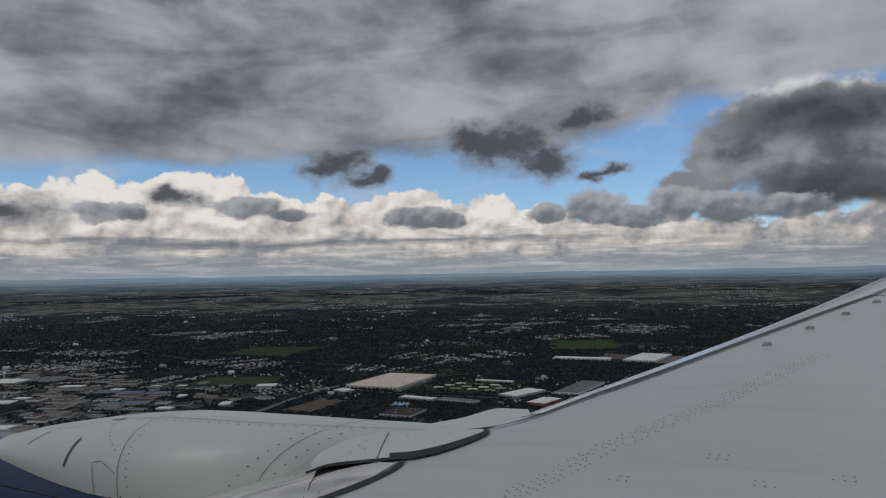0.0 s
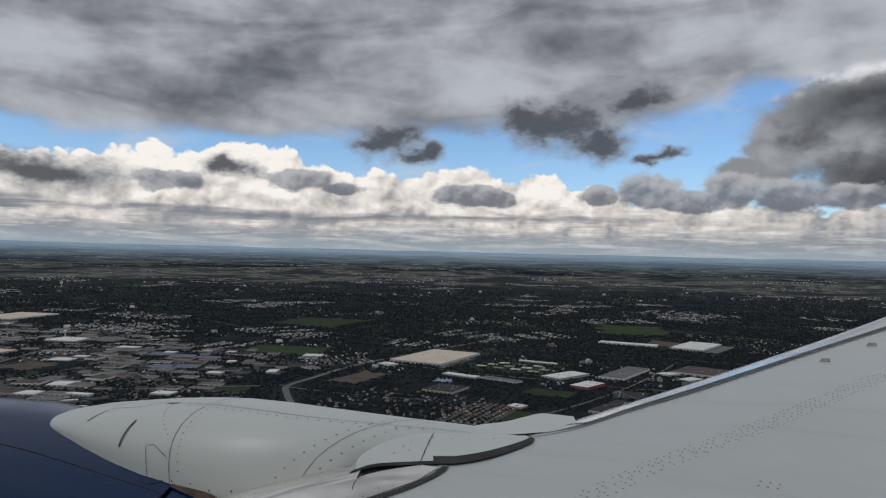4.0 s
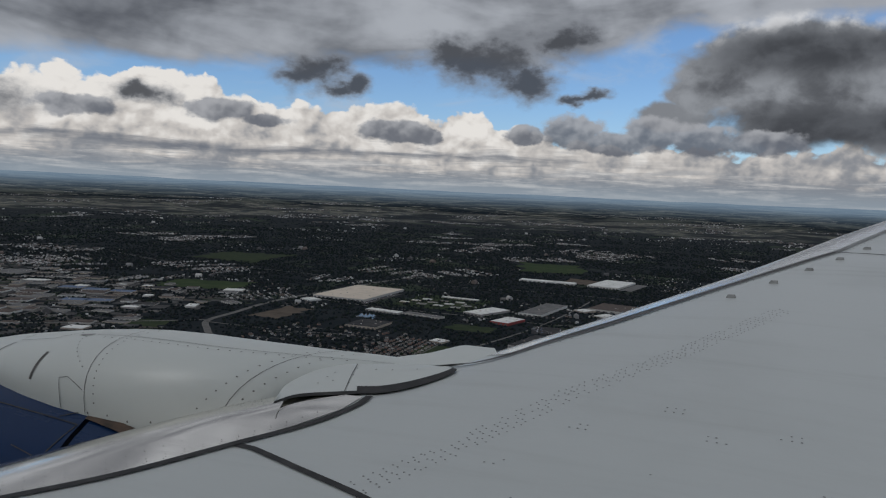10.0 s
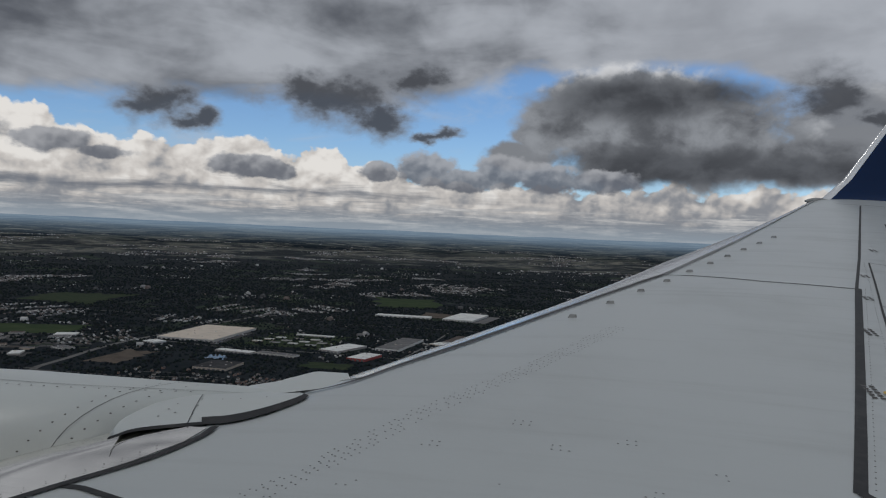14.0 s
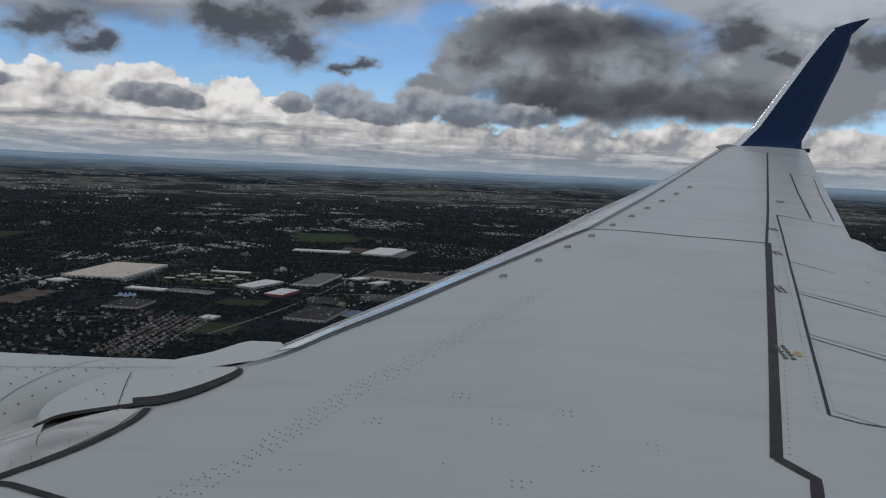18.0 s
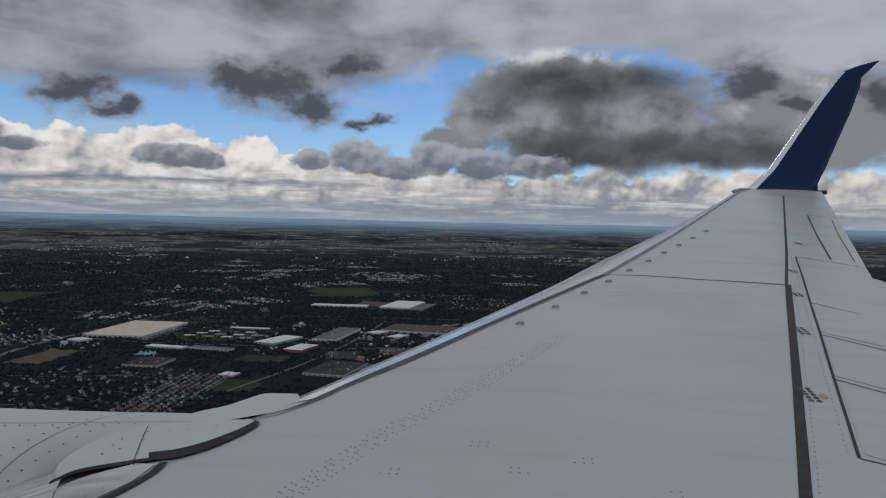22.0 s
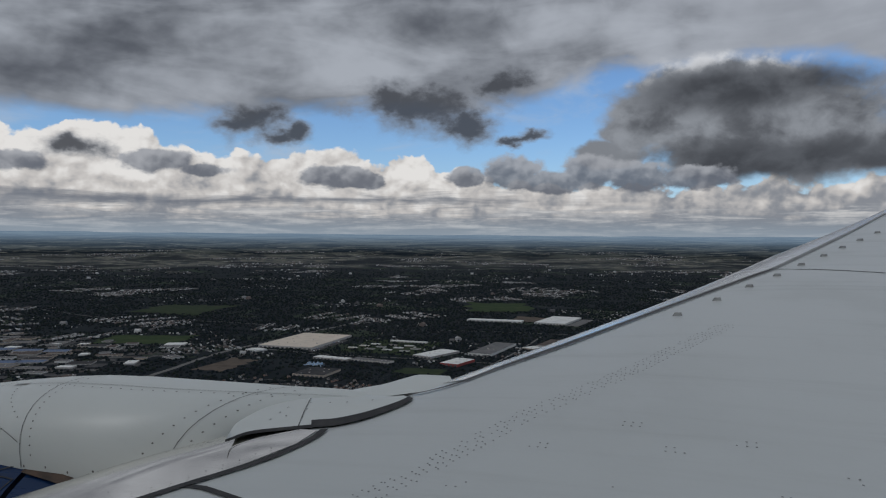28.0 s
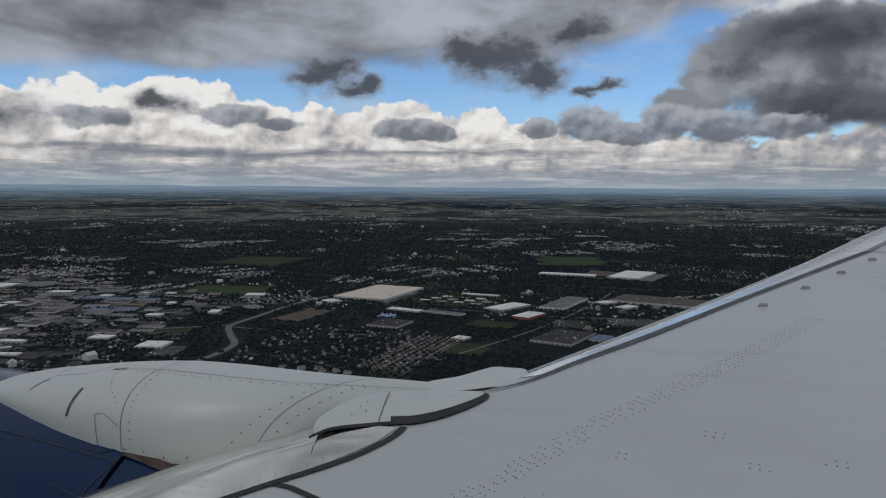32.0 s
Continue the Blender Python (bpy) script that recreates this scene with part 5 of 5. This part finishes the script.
# vehicles on the lots
car_shape = ([(-0.22, -0.09, 0.02), (0.22, -0.09, 0.02), (0.22, 0.09, 0.02), (-0.22, 0.09, 0.02), (-0.22, -0.09, 0.09), (0.22, -0.09, 0.09), (0.22, 0.09, 0.09), (-0.22, 0.09, 0.09), (-0.12, -0.075, 0.15), (0.1, -0.075, 0.15), (0.1, 0.075, 0.15), (-0.12, 0.075, 0.15)],
             [(0, 1, 5, 4), (1, 2, 6, 5), (2, 3, 7, 6), (3, 0, 4, 7), (4, 5, 9, 8), (5, 6, 10, 9), (6, 7, 11, 10), (7, 4, 8, 11), (8, 9, 10, 11)])
cars = []
rnd = random.Random(31)
for x, y, w_, d_, a in ((-19, 298, 52, 62, -2), (-4, 383, 29, 19, -21), (-60, 352, 26, 18, 8), (-213, 208, 11, 18, 22), (-199, 376, 5, 50, 3), (-348, 184, 14, 33, 18), (-88, 335, 14, 20, 13)):
    ca, sa = math.cos(radians(a)), math.sin(radians(a))
    for i in range(int(w_ / 0.75)):
        for j in range(int(d_ / 1.3)):
            px, py = -w_ / 2 + 0.4 + i * 0.75, -d_ / 2 + 0.6 + j * 1.3
            if (j // 2) % 2 and noise.noise(Vector((px * 0.11 + x, py * 0.11, 2.0))) > -0.05 and rnd.random() < 0.75:
                big = 1.0 + (rnd.random() < 0.18) * 1.6
                cars.append((x + px * ca - py * sa, y + px * sa + py * ca, 0.06, big, radians(a + 90)))
crowd("parked_vehicles", cars, car_shape, M["cars"], "hundreds of parked cars and trucks", "cars")

yards = []
rnd = random.Random(33)
while len(yards) < 900:
    x, y = rnd.uniform(-640, -225), rnd.uniform(110, 350)
    if in_view(x, y) and free(x, y) and noise.noise(Vector((x * 0.012, y * 0.012, 0.5))) > -0.3:
        yards.append((x, y, 0.035 + 0.01 * rnd.random(), rnd.uniform(1.2, 3.6), radians(22 + rnd.choice((0, 90)) + rnd.uniform(-6, 6))))
crowd("paved_yards", yards, slab, M["yards"], "patchwork of small paved yards and lots", "yards")
# small buildings beyond: suburbs, hamlets and yards
hut = gable(1.2, 0.9, 0.5, 0.3)
hut = (hut[0], hut[1] + [(4, 5, 9, 8), (6, 7, 8, 9)])
homes, lanes, lane_faces = [], [], []
rnd = random.Random(41)
# suburbs: bent streets lined with houses on both sides
made = 0
for attempt in range(4000):
    if made >= 62:
        break
    r = 400 + 1250 * rnd.random() ** 1.1
    a = radians(rnd.uniform(-66, 29))
    x0, y0 = r * math.sin(a), r * math.cos(a)
    if not free(x0, y0) or noise.noise(Vector((x0 * 0.004, y0 * 0.004, 5.0))) < -0.12:
        continue
    made += 1
    lie, bend = rnd.uniform(0, math.pi), rnd.uniform(-0.06, 0.06)
    gap = rnd.uniform(6.5, 10.0) * (1 + r / 1800)
    for k in range(rnd.randrange(3, 9)):
        x, y = x0 - math.sin(lie) * gap * k + rnd.uniform(-4, 4), y0 + math.cos(lie) * gap * k + rnd.uniform(-4, 4)
        turn, first = lie + rnd.uniform(-0.08, 0.08), True
        for i in range(rnd.randrange(10, 26)):
            if not free(x, y):
                break
            nx, ny = -math.sin(turn), math.cos(turn)
            z = rolling(x, y) + 0.10
            n = len(lanes)
            lanes += [(x + nx * 0.28, y + ny * 0.28, z), (x - nx * 0.28, y - ny * 0.28, z)]
            if not first:
                lane_faces.append((n - 2, n - 1, n + 1, n))
            first = False
            for side in (-1.75, 1.75):
                if rnd.random() < 0.72:
                    hx, hy = x + nx * side + rnd.uniform(-0.2, 0.2), y + ny * side + rnd.uniform(-0.2, 0.2)
                    homes.append((hx, hy, rolling(hx, hy), rnd.uniform(0.8, 1.2) * (1 + r / 3500), turn + rnd.uniform(-0.15, 0.15)))
            x, y = x + math.cos(turn) * 2.1, y + math.sin(turn) * 2.1
            turn += bend + rnd.uniform(-0.05, 0.05)
for hx, hy, hz, size, turn in homes:
    claim(hx, hy, 1.3, 1.3, 0, 0.45)
lane_mesh = new("suburb_lanes", mesh_of("suburb_lanes", lanes, lane_faces, M["asphalt"]))
tagged(lane_mesh, "bent grey streets of the outer suburbs", "road", kind="stuff")
# single farms and houses between the woods
tries = 0
want = len(homes) + 4200
while len(homes) < want and tries < 160000:
    tries += 1
    r = 150 + 1500 * rnd.random() ** 1.05
    a = radians(rnd.uniform(-67, 30))
    x, y = r * math.sin(a), r * math.cos(a)
    dense_here = noise.noise(Vector((x * 0.009, y * 0.009, 5.0))) + 0.6 * noise.noise(Vector((x * 0.035, y * 0.035, 8.0)))
    if dense_here < (0.30 if r > 420 else 0.18) or not free(x, y):
        continue
    homes.append((x, y, rolling(x, y), rnd.uniform(0.7, 1.2) * (1 + (rnd.random() < 0.04) * 2.2), rnd.uniform(0, 3.14)))
# towns in the open country far out
tries = 0
want = len(homes) + 6000
while len(homes) < want and tries < 200000:
    tries += 1
    r = 1350 + 1250 * rnd.random()
    a = radians(rnd.uniform(-67, 30))
    x, y = r * math.sin(a), r * math.cos(a)
    if noise.noise(Vector((x * 0.005, y * 0.005, 15.0))) + 0.7 * noise.noise(Vector((x * 0.016, y * 0.016, 18.0))) > 0.40:
        homes.append((x, y, rolling(x, y), rnd.uniform(1.0, 2.6), rnd.uniform(0, 3.14)))
crowd("small_houses", homes, hut, M["hamlet"], "scattered houses and sheds among the trees", "houses")
# woods
crown = [(0, 0, 1.0)]
for z, r, k0 in ((0.72, 0.55, 0.0), (0.28, 0.72, 0.5)):
    crown += [(r * math.cos((k + k0) * 2 * math.pi / 5), r * math.sin((k + k0) * 2 * math.pi / 5), z) for k in range(5)]
crown_f = [(0, 1 + k, 1 + (k + 1) % 5) for k in range(5)]
for k in range(5):
    crown_f += [(1 + k, 6 + k, 1 + (k + 1) % 5), (1 + (k + 1) % 5, 6 + k, 6 + (k + 1) % 5)]
crown += [(0.62 * math.cos(k * 2 * math.pi / 5), 0.62 * math.sin(k * 2 * math.pi / 5), -0.05) for k in range(5)]
crown_f += [(6 + k, 11 + (k + 1) % 5, 6 + (k + 1) % 5) for k in range(5)] + [(6 + k, 11 + k, 11 + (k + 1) % 5) for k in range(5)]
trees = []
rnd = random.Random(51)
tries = 0
while len(trees) < 76000 and tries < 260000:
    tries += 1
    r = 110 + 1400 * rnd.random() ** 1.25
    a = radians(rnd.uniform(-67, 28))
    x, y = r * math.sin(a), r * math.cos(a)
    k = noise.noise(Vector((x * 0.02, y * 0.02, 4.0))) + 0.5 * noise.noise(Vector((x * 0.07, y * 0.07, 6.0)))
    built = -0.16 if (-640 < x < -240 and 110 < y < 350) else -0.45
    if k < built and rnd.random() > 0.10:
        continue
    if not free(x, y) or rnd.random() < (r - 650) / 900:
        continue
    trees.append((x, y, rolling(x, y), rnd.uniform(0.45, 1.1) * (1 + max(0, r - 350) / 1300), rnd.uniform(0, 6.28)))
crowd("woods", trees, (crown, crown_f), M["leaf"], "dense dark woods with spring foliage", "woods")
